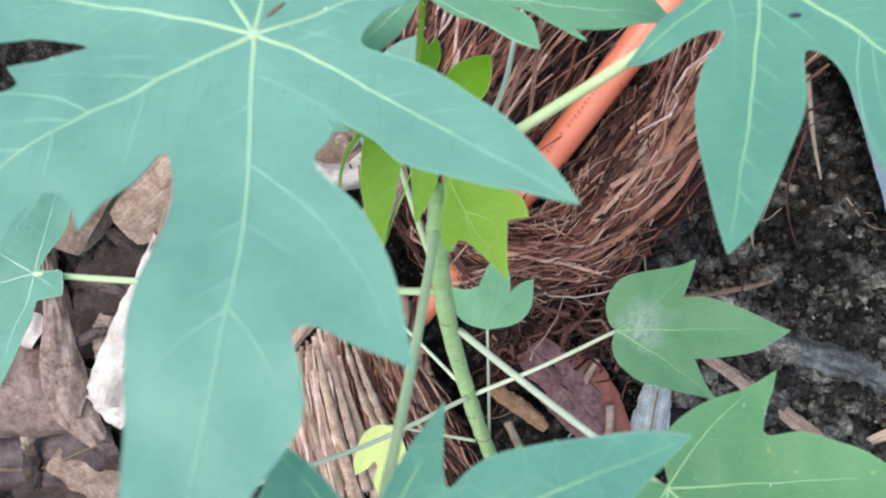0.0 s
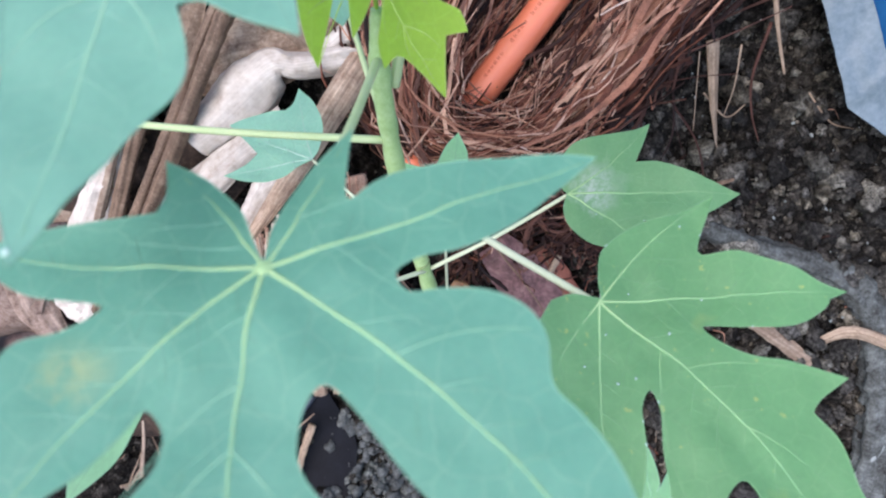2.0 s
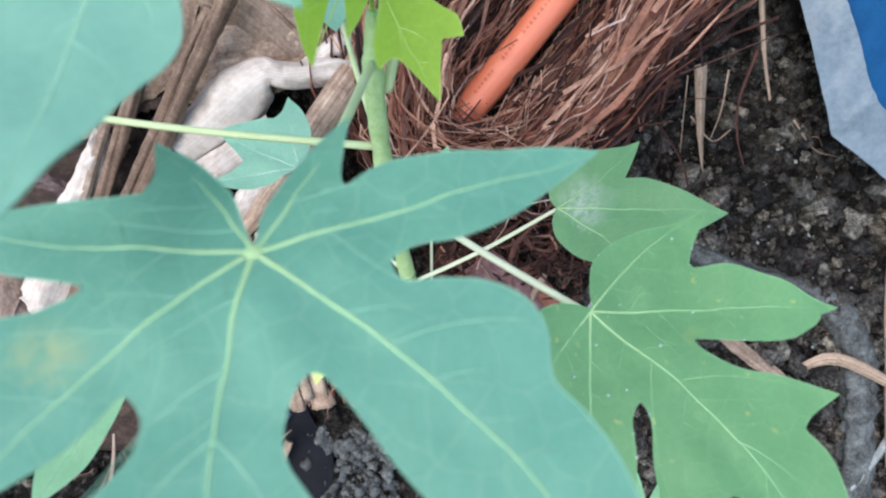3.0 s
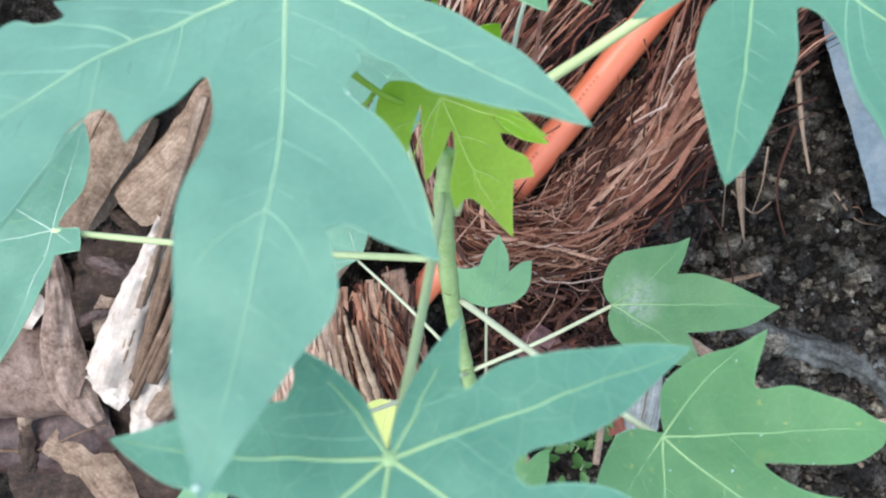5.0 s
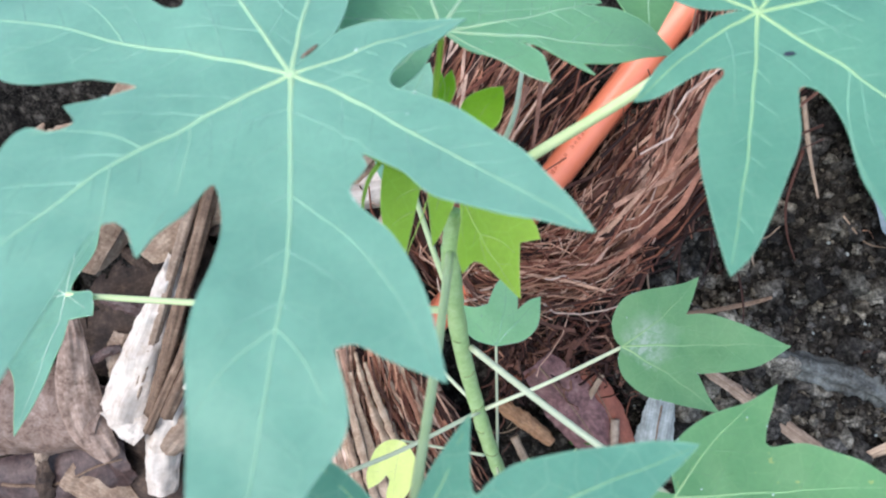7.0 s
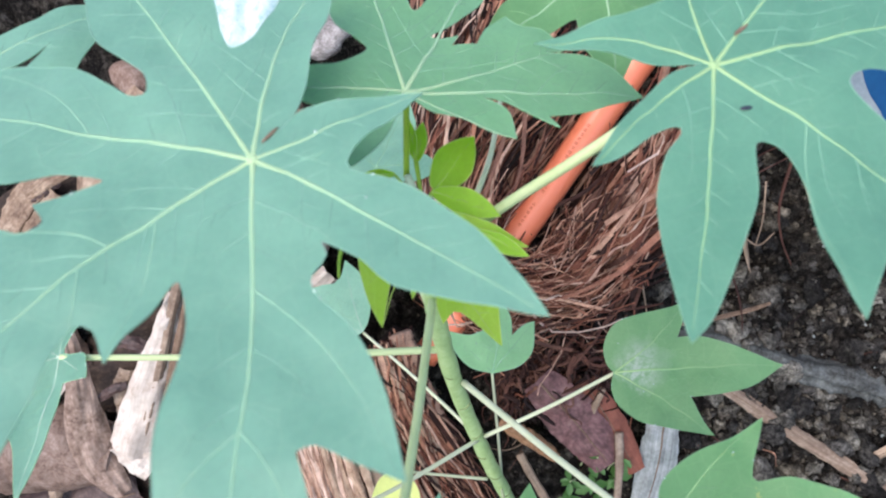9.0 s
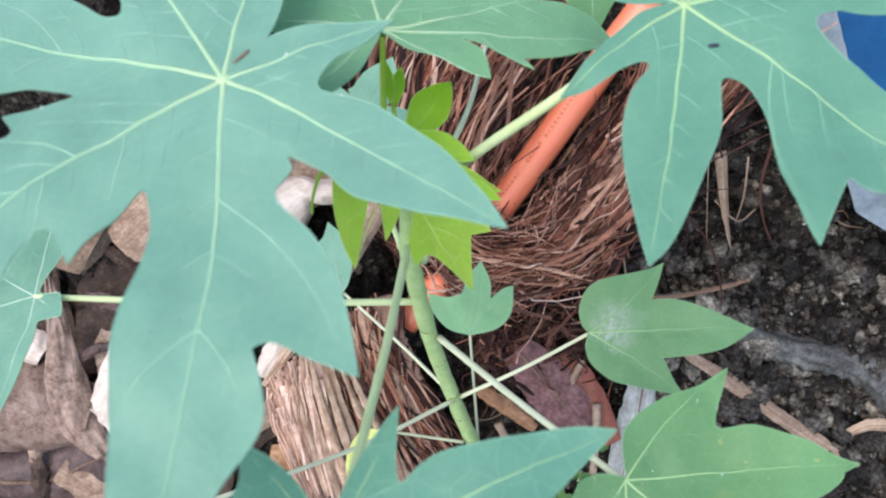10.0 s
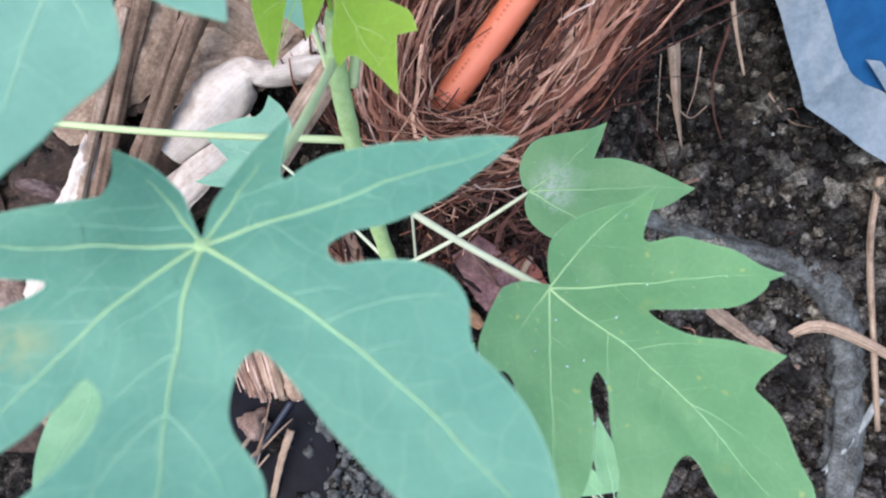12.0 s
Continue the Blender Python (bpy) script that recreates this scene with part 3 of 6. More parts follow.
                        if len(bow) > 10:
                            for part_way in (0.35, 0.62):
                                q0 = bow[int(part_way * len(bow))]
                                a0 = rng.uniform(0.1, 0.5) * rng.choice((-1, 1))
                                q1 = [q0 + (way * math.cos(a0) + side * (s * math.sin(a0))) * (0.0011 * i) for i in range(6)]
                                if all(inside(q, edge) for q in q1):
                                    a, b = rib(q1, vein * 0.15, vein * 0.07)
                                    base = len(vv)
                                    vv += a
                                    ff += [tuple(q + base for q in r) for r in b]
                    f += step_f * rng.uniform(0.8, 1.25)
        if ff:
            mesh_object("side_vein", vv, ff, faint_mat, blade)
    for bow in branch:
        if len(bow) > 4:
            vv, ff = rib(bow, vein * 0.44, vein * 0.12)
            mesh_object("branch_vein", vv, ff, {M_VEIN: M_VEIN_BRANCH, M_VEIN_DEEP: M_VEIN_DEEP_BRANCH}.get(vein_mat, vein_mat), blade)
    return blade


# leaf shapes, lobe by lobe
LEAF_A = [
    lobe(23, 55.5, [(0.05, 0.045), (0.17, 0.105), (0.31, 0.19), (0.43, 0.18), (0.67, 0.10)], [(0.83, -0.09), (0.62, -0.16), (0.49, -0.24), (0.46, -0.33)]),
    lobe(-34, 101.1, [(0.39, 0.15), (0.52, 0.16), (0.71, 0.13), (0.88, 0.06)], [(0.79, -0.08), (0.63, -0.13), (0.49, -0.11), (0.37, -0.12)]),
    lobe(-86, 147.1, [(0.25, 0.16), (0.28, 0.14, 1), (0.3, 0.13), (0.34, 0.15), (0.41, 0.21), (0.52, 0.26), (0.67, 0.29, 1), (0.63, 0.21), (0.6, 0.15), (0.61, 0.12, 1), (0.68, 0.14), (0.74, 0.14), (0.82, 0.09), (0.92, 0.04)], [(0.93, -0.03), (0.85, -0.06), (0.73, -0.08), (0.56, -0.1), (0.4, -0.08), (0.28, -0.11)]),
    lobe(-134, 106.4, [(0.48, 0.21), (0.56, 0.22), (0.62, 0.24, 1), (0.595, 0.135), (0.625, 0.095), (0.70, 0.12), (0.81, 0.20), (0.92, 0.28), (1.02, 0.36, 1), (0.95, 0.22), (0.92, 0.14, 1)], [(0.83, -0.21), (0.64, -0.33), (0.58, -0.26), (0.52, -0.25), (0.51, -0.33, 1), (0.45, -0.31), (0.33, -0.26)]),
    lobe(168, 124.6, [(0.46, 0.12), (0.58, 0.18), (0.72, 0.16)], [(0.92, -0.14), (0.81, -0.19), (0.71, -0.21), (0.58, -0.21), (0.47, -0.17), (0.39, -0.14), (0.35, -0.16)]),
    lobe(126, 154.5, [(0.36, 0.075), (0.45, 0.10), (0.55, 0.12), (0.69, 0.09), (0.84, 0.06)], [(0.83, -0.12), (0.64, -0.16), (0.48, -0.15), (0.35, -0.11), (0.29, -0.11)]),
    lobe(81, 94.4, [(0.53, 0.15), (0.66, 0.13), (0.82, 0.1)], [(0.77, -0.07), (0.5, -0.07), (0.33, -0.09), (0.21, -0.092), (0.11, -0.052), (0.04, -0.012)]),
]
LEAF_G = [
    lobe(68, 40.9, [(0.07, 0.03), (0.24, 0.08), (0.55, 0.09), (0.79, 0.05)], [(0.82, -0.07), (0.6, -0.17), (0.54, -0.24)]),
    lobe(23, 79.9, [(0.36, 0.14), (0.46, 0.15), (0.68, 0.11), (0.88, 0.06)], [(0.84, -0.06), (0.68, -0.12), (0.53, -0.14), (0.41, -0.12), (0.33, -0.14), (0.34, -0.21)]),
    lobe(-39, 101.2, [(0.32, 0.21), (0.4, 0.27), (0.48, 0.29), (0.55, 0.27), (0.62, 0.2), (0.7, 0.19), (0.8, 0.16), (0.9, 0.1)], [(0.88, -0.09), (0.77, -0.12), (0.65, -0.12), (0.51, -0.11), (0.38, -0.09), (0.29, -0.09)]),
    lobe(-86, 73.8, [(0.41, 0.15), (0.51, 0.13), (0.59, 0.15), (0.72, 0.24), (0.85, 0.22)], [(0.85, -0.11), (0.79, -0.2), (0.76, -0.39, 1), (0.65, -0.28), (0.56, -0.22), (0.47, -0.22), (0.41, -0.28)]),
    lobe(-128, 70.6, [(0.6, 0.08), (0.73, 0.08), (0.85, 0.05)], [(0.94, -0.13), (0.83, -0.26), (0.66, -0.36), (0.53, -0.29), (0.41, -0.25)]),
    lobe(179, 65.9, [(0.52, 0.16), (0.74, 0.14), (0.91, 0.06)], [(0.87, -0.05), (0.7, -0.12), (0.41, -0.19, 1)]),
    lobe(135, 40.2, [(0.78, 0.12)], [(0.75, -0.09), (0.42, -0.12), (0.19, -0.06), (0.05, -0.02)]),
]
LEAF_F = [
    lobe(44, 67.0, [(0.03, 0.02), (0.09, 0.1), (0.24, 0.2), (0.5, 0.17), (0.76, 0.06)], [(0.87, -0.06), (0.7, -0.14), (0.66, -0.2)]),
    lobe(4, 94.0, [(0.59, 0.19), (0.77, 0.12), (0.9, 0.04)], [(0.92, -0.03, 1), (0.89, -0.07), (0.76, -0.13), (0.57, -0.13), (0.4, -0.12)]),
    lobe(-48, 126.9, [(0.33, 0.18), (0.42, 0.23), (0.49, 0.29), (0.62, 0.37, 1), (0.61, 0.27), (0.62, 0.23, 1), (0.72, 0.22), (0.82, 0.16), (0.91, 0.11)], [(0.87, -0.09), (0.74, -0.09), (0.65, -0.06), (0.61, -0.07)]),
    lobe(-80, 102.4, [(0.72, 0.27), (0.81, 0.2), (0.9, 0.13)], [(0.85, 0.03), (0.73, 0.08), (0.54, 0.1), (0.42, 0.12), (0.35, 0.1)]),
    lobe(-91, 90.4, [(0.44, 0.15), (0.6, 0.16), (0.79, 0.13)], [(0.8, -0.05), (0.56, -0.12), (0.4, -0.16), (0.36, -0.21)]),
    lobe(-126, 42.5, [], [(0.85, -0.2), (0.56, -0.3), (0.28, -0.34, 1), (0.12, -0.24), (-0.01, -0.03)]),
]
LEAF_E = [
    lobe(40, 59.4, [(0, 0.02), (0, 0.1), (0.09, 0.24), (0.29, 0.31), (0.54, 0.21), (0.79, 0.07)], [(0.85, -0.09), (0.67, -0.18, 1)]),
    lobe(0, 94.5, [(0.54, 0.18), (0.73, 0.11)], [(0.81, -0.11), (0.64, -0.15), (0.51, -0.16), (0.44, -0.16, 1)]),
    lobe(-35, 63.1, [(0.84, 0.07)], [(0.7, -0.13), (0.42, -0.24), (0.18, -0.23), (0.05, -0.14), (0, -0.02)]),
]
LEAF_B = [
    lobe(-140, 55.9, [(0.07, -0.06), (0.23, -0.12), (0.42, -0.11), (0.63, -0.09), (0.83, -0.05)], [(0.8, 0.07), (0.61, 0.1), (0.5, 0.15), (0.51, 0.2)]),
    lobe(-103, 94.4, [(0.41, -0.13), (0.55, -0.14), (0.71, -0.11), (0.86, -0.06)], [(0.9, 0.06), (0.68, 0.12), (0.5, 0.16), (0.38, 0.15), (0.3, 0.15)]),
    lobe(-46, 96.9, [(0.33, -0.13), (0.4, -0.14), (0.49, -0.2), (0.61, -0.32), (0.73, -0.4), (0.83, -0.45, 1), (0.79, -0.32), (0.76, -0.2, 1), (0.86, -0.18)], [(0.8, 0.11), (0.59, 0.16), (0.47, 0.17), (0.36, 0.21)]),
    lobe(9, 97.9, [(0.46, -0.14), (0.64, -0.17)], [(0.8, 0.2), (0.6, 0.19), (0.41, 0.19)]),
    lobe(49, 88.8, [(0.67, -0.12)], [(0.79, 0.08), (0.42, 0.07)]),
    lobe(92, 78.7, [(0.65, -0.22)], [(0.69, 0.16), (0.37, 0.11)]),
    lobe(168, 58.9, [(0.47, -0.27), (0.74, -0.14)], [(0.76, 0.01), (0.54, 0.02), (0.35, 0.06), (0.09, 0.01)]),
]
LEAF_C = [
    lobe(-19, 39.6, [(0.03, -0.04), (0.28, -0.08), (0.56, -0.01)], [(0.84, 0.25), (0.61, 0.29)]),
    lobe(10, 87.1, [(0.4, -0.05), (0.48, -0.11), (0.58, -0.19, 1), (0.55, -0.12, 1), (0.77, -0.09)], [(0.9, 0.16), (0.74, 0.24), (0.63, 0.24)]),
    lobe(30, 68.0, [], [(0.94, 0.16), (0.84, 0.22), (0.81, 0.34, 1), (0.66, 0.29), (0.53, 0.19, 1), (0.41, 0.25, 1), (0.48, 0.3, 1), (0.34, 0.35)]),
    lobe(70, 92.4, [(0.53, -0.03), (0.72, -0.07)], [(0.75, 0.1), (0.44, 0.14)]),
    lobe(105, 93.9, [(0.73, -0.13)], [(0.53, 0.17), (0.38, 0.18), (0.28, 0.12), (0.22, 0.09)]),
    lobe(-174, 47.1, [(0.40, -0.28), (0.64, -0.25), (0.78, -0.21)], [(0.63, 0.15), (0.50, 0.24)]),
    lobe(-125, 45.0, [(0.52, -0.24), (0.78, -0.20)], [(0.84, 0.13), (0.5, 0.18), (0.15, 0.08)]),
]
LEAF_D = [
    lobe(134, 44.9, [(-0.01, 0.01), (0.35, 0.19), (0.74, 0.15)], [(0.71, -0.21), (0.61, -0.4, 1)]),
    lobe(82, 61.0, [(0.77, 0.12)], [(0.73, -0.15), (0.48, -0.19, 1)]),
    lobe(50, 51.2, [(0.85, 0.08)], [(0.6, -0.26), (0.28, -0.24), (0, -0.02)]),
]
LEAF_H = [
    lobe(106, 59.5, [(0.02, -0.02), (0.12, -0.1), (0.41, -0.19), (0.74, -0.14)], [(0.8, 0.09), (0.71, 0.2, 1)]),
    lobe(158, 65.1, [(0.75, -0.26)], [(0.77, 0.09), (0.55, 0.18, 1)]),
    lobe(-166, 60.0, [(0.76, -0.08)], [(0.72, 0.14), (0.39, 0.16), (0.18, 0.07), (0.02, 0.01)]),
]
LEAF_I = [
    lobe(96, 68, [(0.06, -0.03), (0.28, -0.12), (0.46, -0.15), (0.74, -0.10)], [(0.85, 0.12), (0.72, 0.26), (0.62, 0.36)]),
    lobe(150, 64, [(0.8, -0.16)], [(0.8, 0.16), (0.65, 0.27), (0.58, 0.30)]),
    lobe(200, 62, [(0.8, -0.14)], [(0.85, 0.15), (0.72, 0.27), (0.62, 0.36), (0.58, 0.44)]),
    lobe(-88, 69, [(0.52, -0.24), (0.62, -0.13), (0.80, -0.06)], [(0.75, 0.07), (0.42, 0.105), (0.24, 0.085), (0.20, 0.08, 1)]),
    lobe(-33, 20.5, [], [(0.85, 0.15), (0.66, 0.27), (0.43, 0.39), (0.12, 0.16)]),
]
LEAF_L = [
    lobe(32, 115, [(0.40, -0.12), (0.52, -0.125), (0.64, -0.09, 1), (0.535, -0.16, 1), (0.58, -0.25), (0.68, -0.26, 1), (0.79, -0.145)], [(0.85, 0.05), (0.71, 0.09), (0.55, 0.085), (0.38, 0.10), (0.30, 0.12)]),
    lobe(85, 80, [(0.5, -0.16), (0.75, -0.1)], [(0.75, 0.1), (0.5, 0.16), (0.3, 0.2)]),
    lobe(140, 82, [(0.5, -0.16), (0.75, -0.1)], [(0.75, 0.1), (0.5, 0.16), (0.3, 0.2)]),
    lobe(200, 84, [(0.5, -0.16), (0.75, -0.1)], [(0.75, 0.1), (0.5, 0.16), (0.3, 0.2)]),
    lobe(260, 76, [(0.5, -0.16), (0.75, -0.1)], [(0.75, 0.1), (0.5, 0.16), (0.2, 0.12)]),
]
LEAF_Y = [
    lobe(-118, 39.5, [(0.02, -0.09), (0.08, -0.33), (0.25, -0.54), (0.62, -0.43), (0.87, -0.21)], [(0.62, -0.07), (0.32, -0.13), (0.17, -0.14, 1)]),
    lobe(-102, 26, [(0.60, -0.14)], [(0.76, 0.12), (0.52, 0.20), (0.32, 0.26)]),
    lobe(-53, 52.1, [(0.33, -0.10), (0.47, -0.24), (0.6, -0.28, 1), (0.62, -0.12)], [(0.83, 0.11), (0.71, 0.2, 1), (0.79, 0.34, 1), (0.66, 0.36), (0.51, 0.26), (0.42, 0.26, 1)]),
    lobe(-13, 44.8, [], [(0.65, 0.09), (0.32, 0.11), (0.03, 0.04)]),
]


def palmate(n, length, spread=300, start=-60, seed=0):
    """A regular young leaf with n pointed lobes."""
    rng = random.Random(seed)
    rows = []
    for i in range(n):
        a = start + spread * i / (n - 1)
        r = length * rng.uniform(0.75, 1.05)
        w = 0.5 * radians(spread / (n - 1)) * 0.42
        rows.append(lobe(a, r, [(0.42, -w), (0.66, -0.9 * w), (0.84, -0.45 * w)], [(0.84, 0.45 * w), (0.66, 0.9 * w), (0.42, w), (0.36, w * 1.15)]))
    return rows


def smaller(lobes, f):
    return [(tip * f, [(p * f, sharp) for p, sharp in edge]) for tip, edge in lobes]


# ---- ground ----
def build_ground():
    def axis(mid, half, n):
        out = []
        for i in range(n):
            s = 2 * i / (n - 1) - 1
            out.append(mid + half * s if abs(s) < 0.8 else mid + half * (s + math.copysign((abs(s) - 0.8) ** 3 * 40000, s)))
        return out
    xs, ys = axis(0.0, 0.70, 560), axis(0.26, 0.46, 400)
    verts = [(x, y, ground_height(x, y)) for y in ys for x in xs]
    w = len(xs)
    faces = [(j * w + i, j * w + i + 1, (j + 1) * w + i + 1, (j + 1) * w + i) for j in range(len(ys) - 1) for i in range(w - 1)]
    return tagged(mesh_object("ground", verts, faces, M_SOIL), "dark damp crumbly soil rising in a bank, gaps coloured as shade", "soil", kind="structure")


ground = build_ground()


# ---- papaya plant ----
BASE = Vector((0.036, 0.148, -0.09))
papaya = thing("papaya_plant", BASE, "young papaya plant with broad lobed blue-green leaves", "plant")


def rel(*pts):
    return [Vector(p) - BASE for p in pts]


STEM = [(0.048, 0.146, -0.14), (0.030, 0.157, 0.012), (0.0165, 0.164, 0.095), (0.007, 0.170, 0.160), (-0.001, 0.1745, 0.226), (-0.0045, 0.1775, 0.276), (-0.006, 0.1795, 0.316), (-0.0055, 0.1830, 0.333), (-0.0045, 0.1870, 0.346)]
tube("stem", rel(*STEM), 0.0056, 0.0040, M_STEM, papaya, "knobbly green stem with leaf scars", 16, 70, 1.0, 0.15, 1, 0.14)
for k, (x, y, z, r) in enumerate([(-0.0025, 0.1755, 0.248, 0.0045), (0.002, 0.173, 0.205, 0.0046), (0.0075, 0.1695, 0.155, 0.0048), (0.013, 0.166, 0.118, 0.0050), (0.0195, 0.1625, 0.078, 0.0052), (0.026, 0.159, 0.040, 0.0055)]):
    ring = [(x + r * math.cos(a), y + r * math.sin(a), z + 0.0025 * math.sin(a + k)) for a in (-2.6 + 0.35 * i + 0.9 * (k % 3 - 1) for i in range(7))]
    tube("leaf_scar", rel(*ring), 0.0009, 0.0007, M_SCAR, papaya, "", 6, 14)


def petiole(a, b, lift, r0=0.0020, r1=0.0015, mid=0.5, mat=None):
    a, b = Vector(a), Vector(b)
    m = a.lerp(b, mid) + Vector((0, 0, lift))
    return tube("petiole", rel(a, m, b), r0, r1, mat or M_PETIOLE, papaya, "", 10, 22, 1.0, 0.05, a.x * 99)


petiole((-0.006, 0.179, 0.326), (-0.0108, 0.0338, 0.4125), -0.006)
tube("petiole", rel((-0.022, 0.187, 0.374), (-0.030, 0.184, 0.382), (-0.045, 0.180, 0.404), (-0.0498, 0.161, 0.4485)), 0.0011, 0.0017, M_PETIOLE_YOUNG, papaya, "", 10, 22)
tube("petiole", rel((-0.033, 0.184, 0.382), (-0.0365, 0.177, 0.381), (-0.038, 0.168, 0.380), (-0.0375, 0.160, 0.380)), 0.0011, 0.0005, M_PETIOLE_YOUNG, papaya, "tiny curled young leaf stalk", 8, 14)
tube("petiole", rel((-0.0005, 0.1815, 0.3070), (0.004, 0.189, 0.328), (0.012, 0.196, 0.351), (0.026, 0.1975, 0.369), (0.058, 0.1980, 0.4015), (0.0954, 0.1991, 0.4405)), 0.0026, 0.0021, M_PETIOLE, papaya, "", 10, 32, 1.0, 0.05, 1)
petiole((-0.014, 0.214, 0.372), (-0.0084, 0.2120, 0.4206), 0.0, 0.0014, 0.0012, 0.5, M_PETIOLE_YOUNG)
petiole((0.004, 0.172, 0.237), (0.0857, 0.0779, 0.303), -0.003, mat=M_PETIOLE_PALE)
petiole((0.014, 0.168, 0.150), (0.0915, 0.183, 0.2175), -0.004, 0.0015, 0.0011, mat=M_PETIOLE_PALE)
petiole((-0.006, 0.177, 0.272), (-0.1891, 0.162, 0.3085), -0.004, 0.0020, 0.0015)
petiole((0.008, 0.168, 0.155), (-0.0698, 0.2398, 0.164), 0.004, 0.0013, 0.0010, mat=M_PETIOLE_PALE)
petiole((0.010, 0.166, 0.150), (-0.0985, 0.0772, 0.2635), -0.012, 0.0015, 0.0012, mat=M_PETIOLE_PALE)
petiole((0.014, 0.156, 0.085), (-0.042, 0.150, 0.134), 0.0, 0.0012, 0.0009, mat=M_PETIOLE_PALE)
petiole((-0.004, 0.180, 0.262), (-0.042, 0.280, 0.298), -0.01, 0.0018, 0.0014)
petiole((0.026, 0.160, 0.03), (0.0205, 0.2058, 0.1653), 0.006, 0.0011, 0.0009, mat=M_PETIOLE_PALE)
tube("petiole", rel((0.008, 0.190, 0.362), (0.022, 0.235, 0.354), (0.03, 0.295, 0.332), (0.045, 0.37, 0.329)), 0.0014, 0.0012, M_PETIOLE_PALE, papaya, "", 10, 26)

make_leaf(papaya, (-0.0498, 0.161, 0.451), LEAF_A, (0.0, 0.0), M_LEAF, M_VEIN, M_VEIN_FAINT, 1, bends=(-0.01, 0.02, 0.032, -0.035, -0.01, -0.01, 0.05), forks=((2, 0.35, 0.655, 0.275), (2, 0.60, 0.74, -0.085), (2, 0.60, 0.73, 0.12), (3, 0.36, 0.61, 0.225), (3, 0.58, 0.98, 0.31), (3, 0.46, 0.62, -0.30), (4, 0.46, 0.80, -0.17)), label="large blue-green lobed leaf with a chewed notch", hub=0.0021)
make_leaf(papaya, (-0.0108, 0.0338, 0.415), LEAF_G, (0.0, 0.0), M_LEAF_BLOTCH, M_VEIN_DEEP, M_VEIN_DEEP_FAINT, 2, bends=(-0.02, 0.0, 0.045, -0.035, -0.04, 0.03, -0.03), forks=((3, 0.57, 0.82, -0.22), (3, 0.57, 0.82, 0.17), (2, 0.40, 0.52, 0.26), (3, 0.40, 0.72, -0.34)), label="large blue-green lobed leaf with a yellow blotch", hub=0.0021, vein=0.00072)
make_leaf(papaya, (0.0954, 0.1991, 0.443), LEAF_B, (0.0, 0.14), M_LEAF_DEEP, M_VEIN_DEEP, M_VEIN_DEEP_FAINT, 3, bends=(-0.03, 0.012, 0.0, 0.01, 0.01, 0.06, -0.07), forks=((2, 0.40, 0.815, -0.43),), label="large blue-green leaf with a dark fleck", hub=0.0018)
make_leaf(papaya, (-0.0084, 0.2120, 0.4226), smaller(LEAF_C, 1.08), (-0.25, 0.0), M_LEAF_UPPER, M_VEIN, M_VEIN_UPPER, 4, label="green leaf with toothed lobes")
make_leaf(papaya, (0.0857, 0.0779, 0.305), LEAF_F, (0.03, 0.1), M_LEAF_SPOTTED, M_VEIN_MID, M_VEIN_LOW, 5, veinless=(3,), vein=0.00055, bends=(0.05, 0.01, 0.05, 0.0, 0.0, 0.0), forks=((2, 0.24, 0.64, -0.25), (2, 0.36, 0.60, 0.34), (2, 0.58, 0.86, 0.10)), label="mid-green leaf with pale yellow spots")
make_leaf(papaya, (0.0918, 0.1831, 0.219), LEAF_E, (0.07, 0.35), M_LEAF_DUSTY, M_VEIN_MID, M_VEIN_LOW, 6, vein=0.0006, bends=(-0.05, 0.01, 0.03), label="small three-lobed leaf with a whitish dusty patch")
make_leaf(papaya, (0.0205, 0.2058, 0.1668), smaller(LEAF_D, 0.93), (0.0, 0.1), M_LEAF_FRESH, M_VEIN_FRESH, M_VEIN_FRESH, 7, vein=0.0005, label="small pale green three-lobed leaf")
make_leaf(papaya, (-0.0698, 0.2398, 0.165), LEAF_H, (0.0, 0.1), M_LEAF_PALE, M_VEIN_WHITE, M_VEIN_FRESH, 8, vein=0.0005, label="small pale green leaf with white vein marks")
make_leaf(papaya, (-0.1891, 0.162, 0.31), LEAF_I, (0.0, 0.0), M_LEAF, M_VEIN_WHITE, M_VEIN_FRESH, 9, vein=0.00042)
make_leaf(papaya, (-0.007, 0.19, 0.375), LEAF_Y, (0.0, 0.9), M_LEAF_YOUNG, M_VEIN_YOUNG, M_VEIN_YOUNG, 10, vein=0.0006, forks=((0, 0.28, 0.52, -0.30), (0, 0.48, 0.74, -0.26), (2, 0.28, 0.46, -0.16), (2, 0.30, 0.50, 0.19), (2, 0.50, 0.74, 0.13), (2, 0.50, 0.70, -0.08)), label="bright yellow-green young leaf")
make_leaf(papaya, (-0.042, 0.280, 0.30), palmate(5, 50, 290, -150, 8), (0.0, 0.1), M_LEAF_PALE, M_VEIN_FRESH, M_VEIN_FRESH, 16, vein=0.0005, label="pale green leaf beaded with water")
make_leaf(papaya, (-0.042, 0.150, 0.135), [lobe(234, 36, [(0.1, -0.14), (0.4, -0.28), (0.8, -0.18)], [(0.8, 0.10), (0.62, 0.13, 1)]), lobe(263, 42, [(0.58, -0.10), (0.8, -0.12)], [(0.85, 0.12), (0.6, 0.26), (0.3, 0.30), (0.05, 0.10)])], (0.0, 0.5), M_LEAF_YELLOW, M_VEIN_YELLOW, M_VEIN_YELLOW, 12, vein=0.0004, label="small yellowing leaf")
make_leaf(papaya, (-0.225, 0.222, 0.42), LEAF_L, (0.0, 0.0), M_LEAF, M_VEIN, M_VEIN_FAINT, 13)
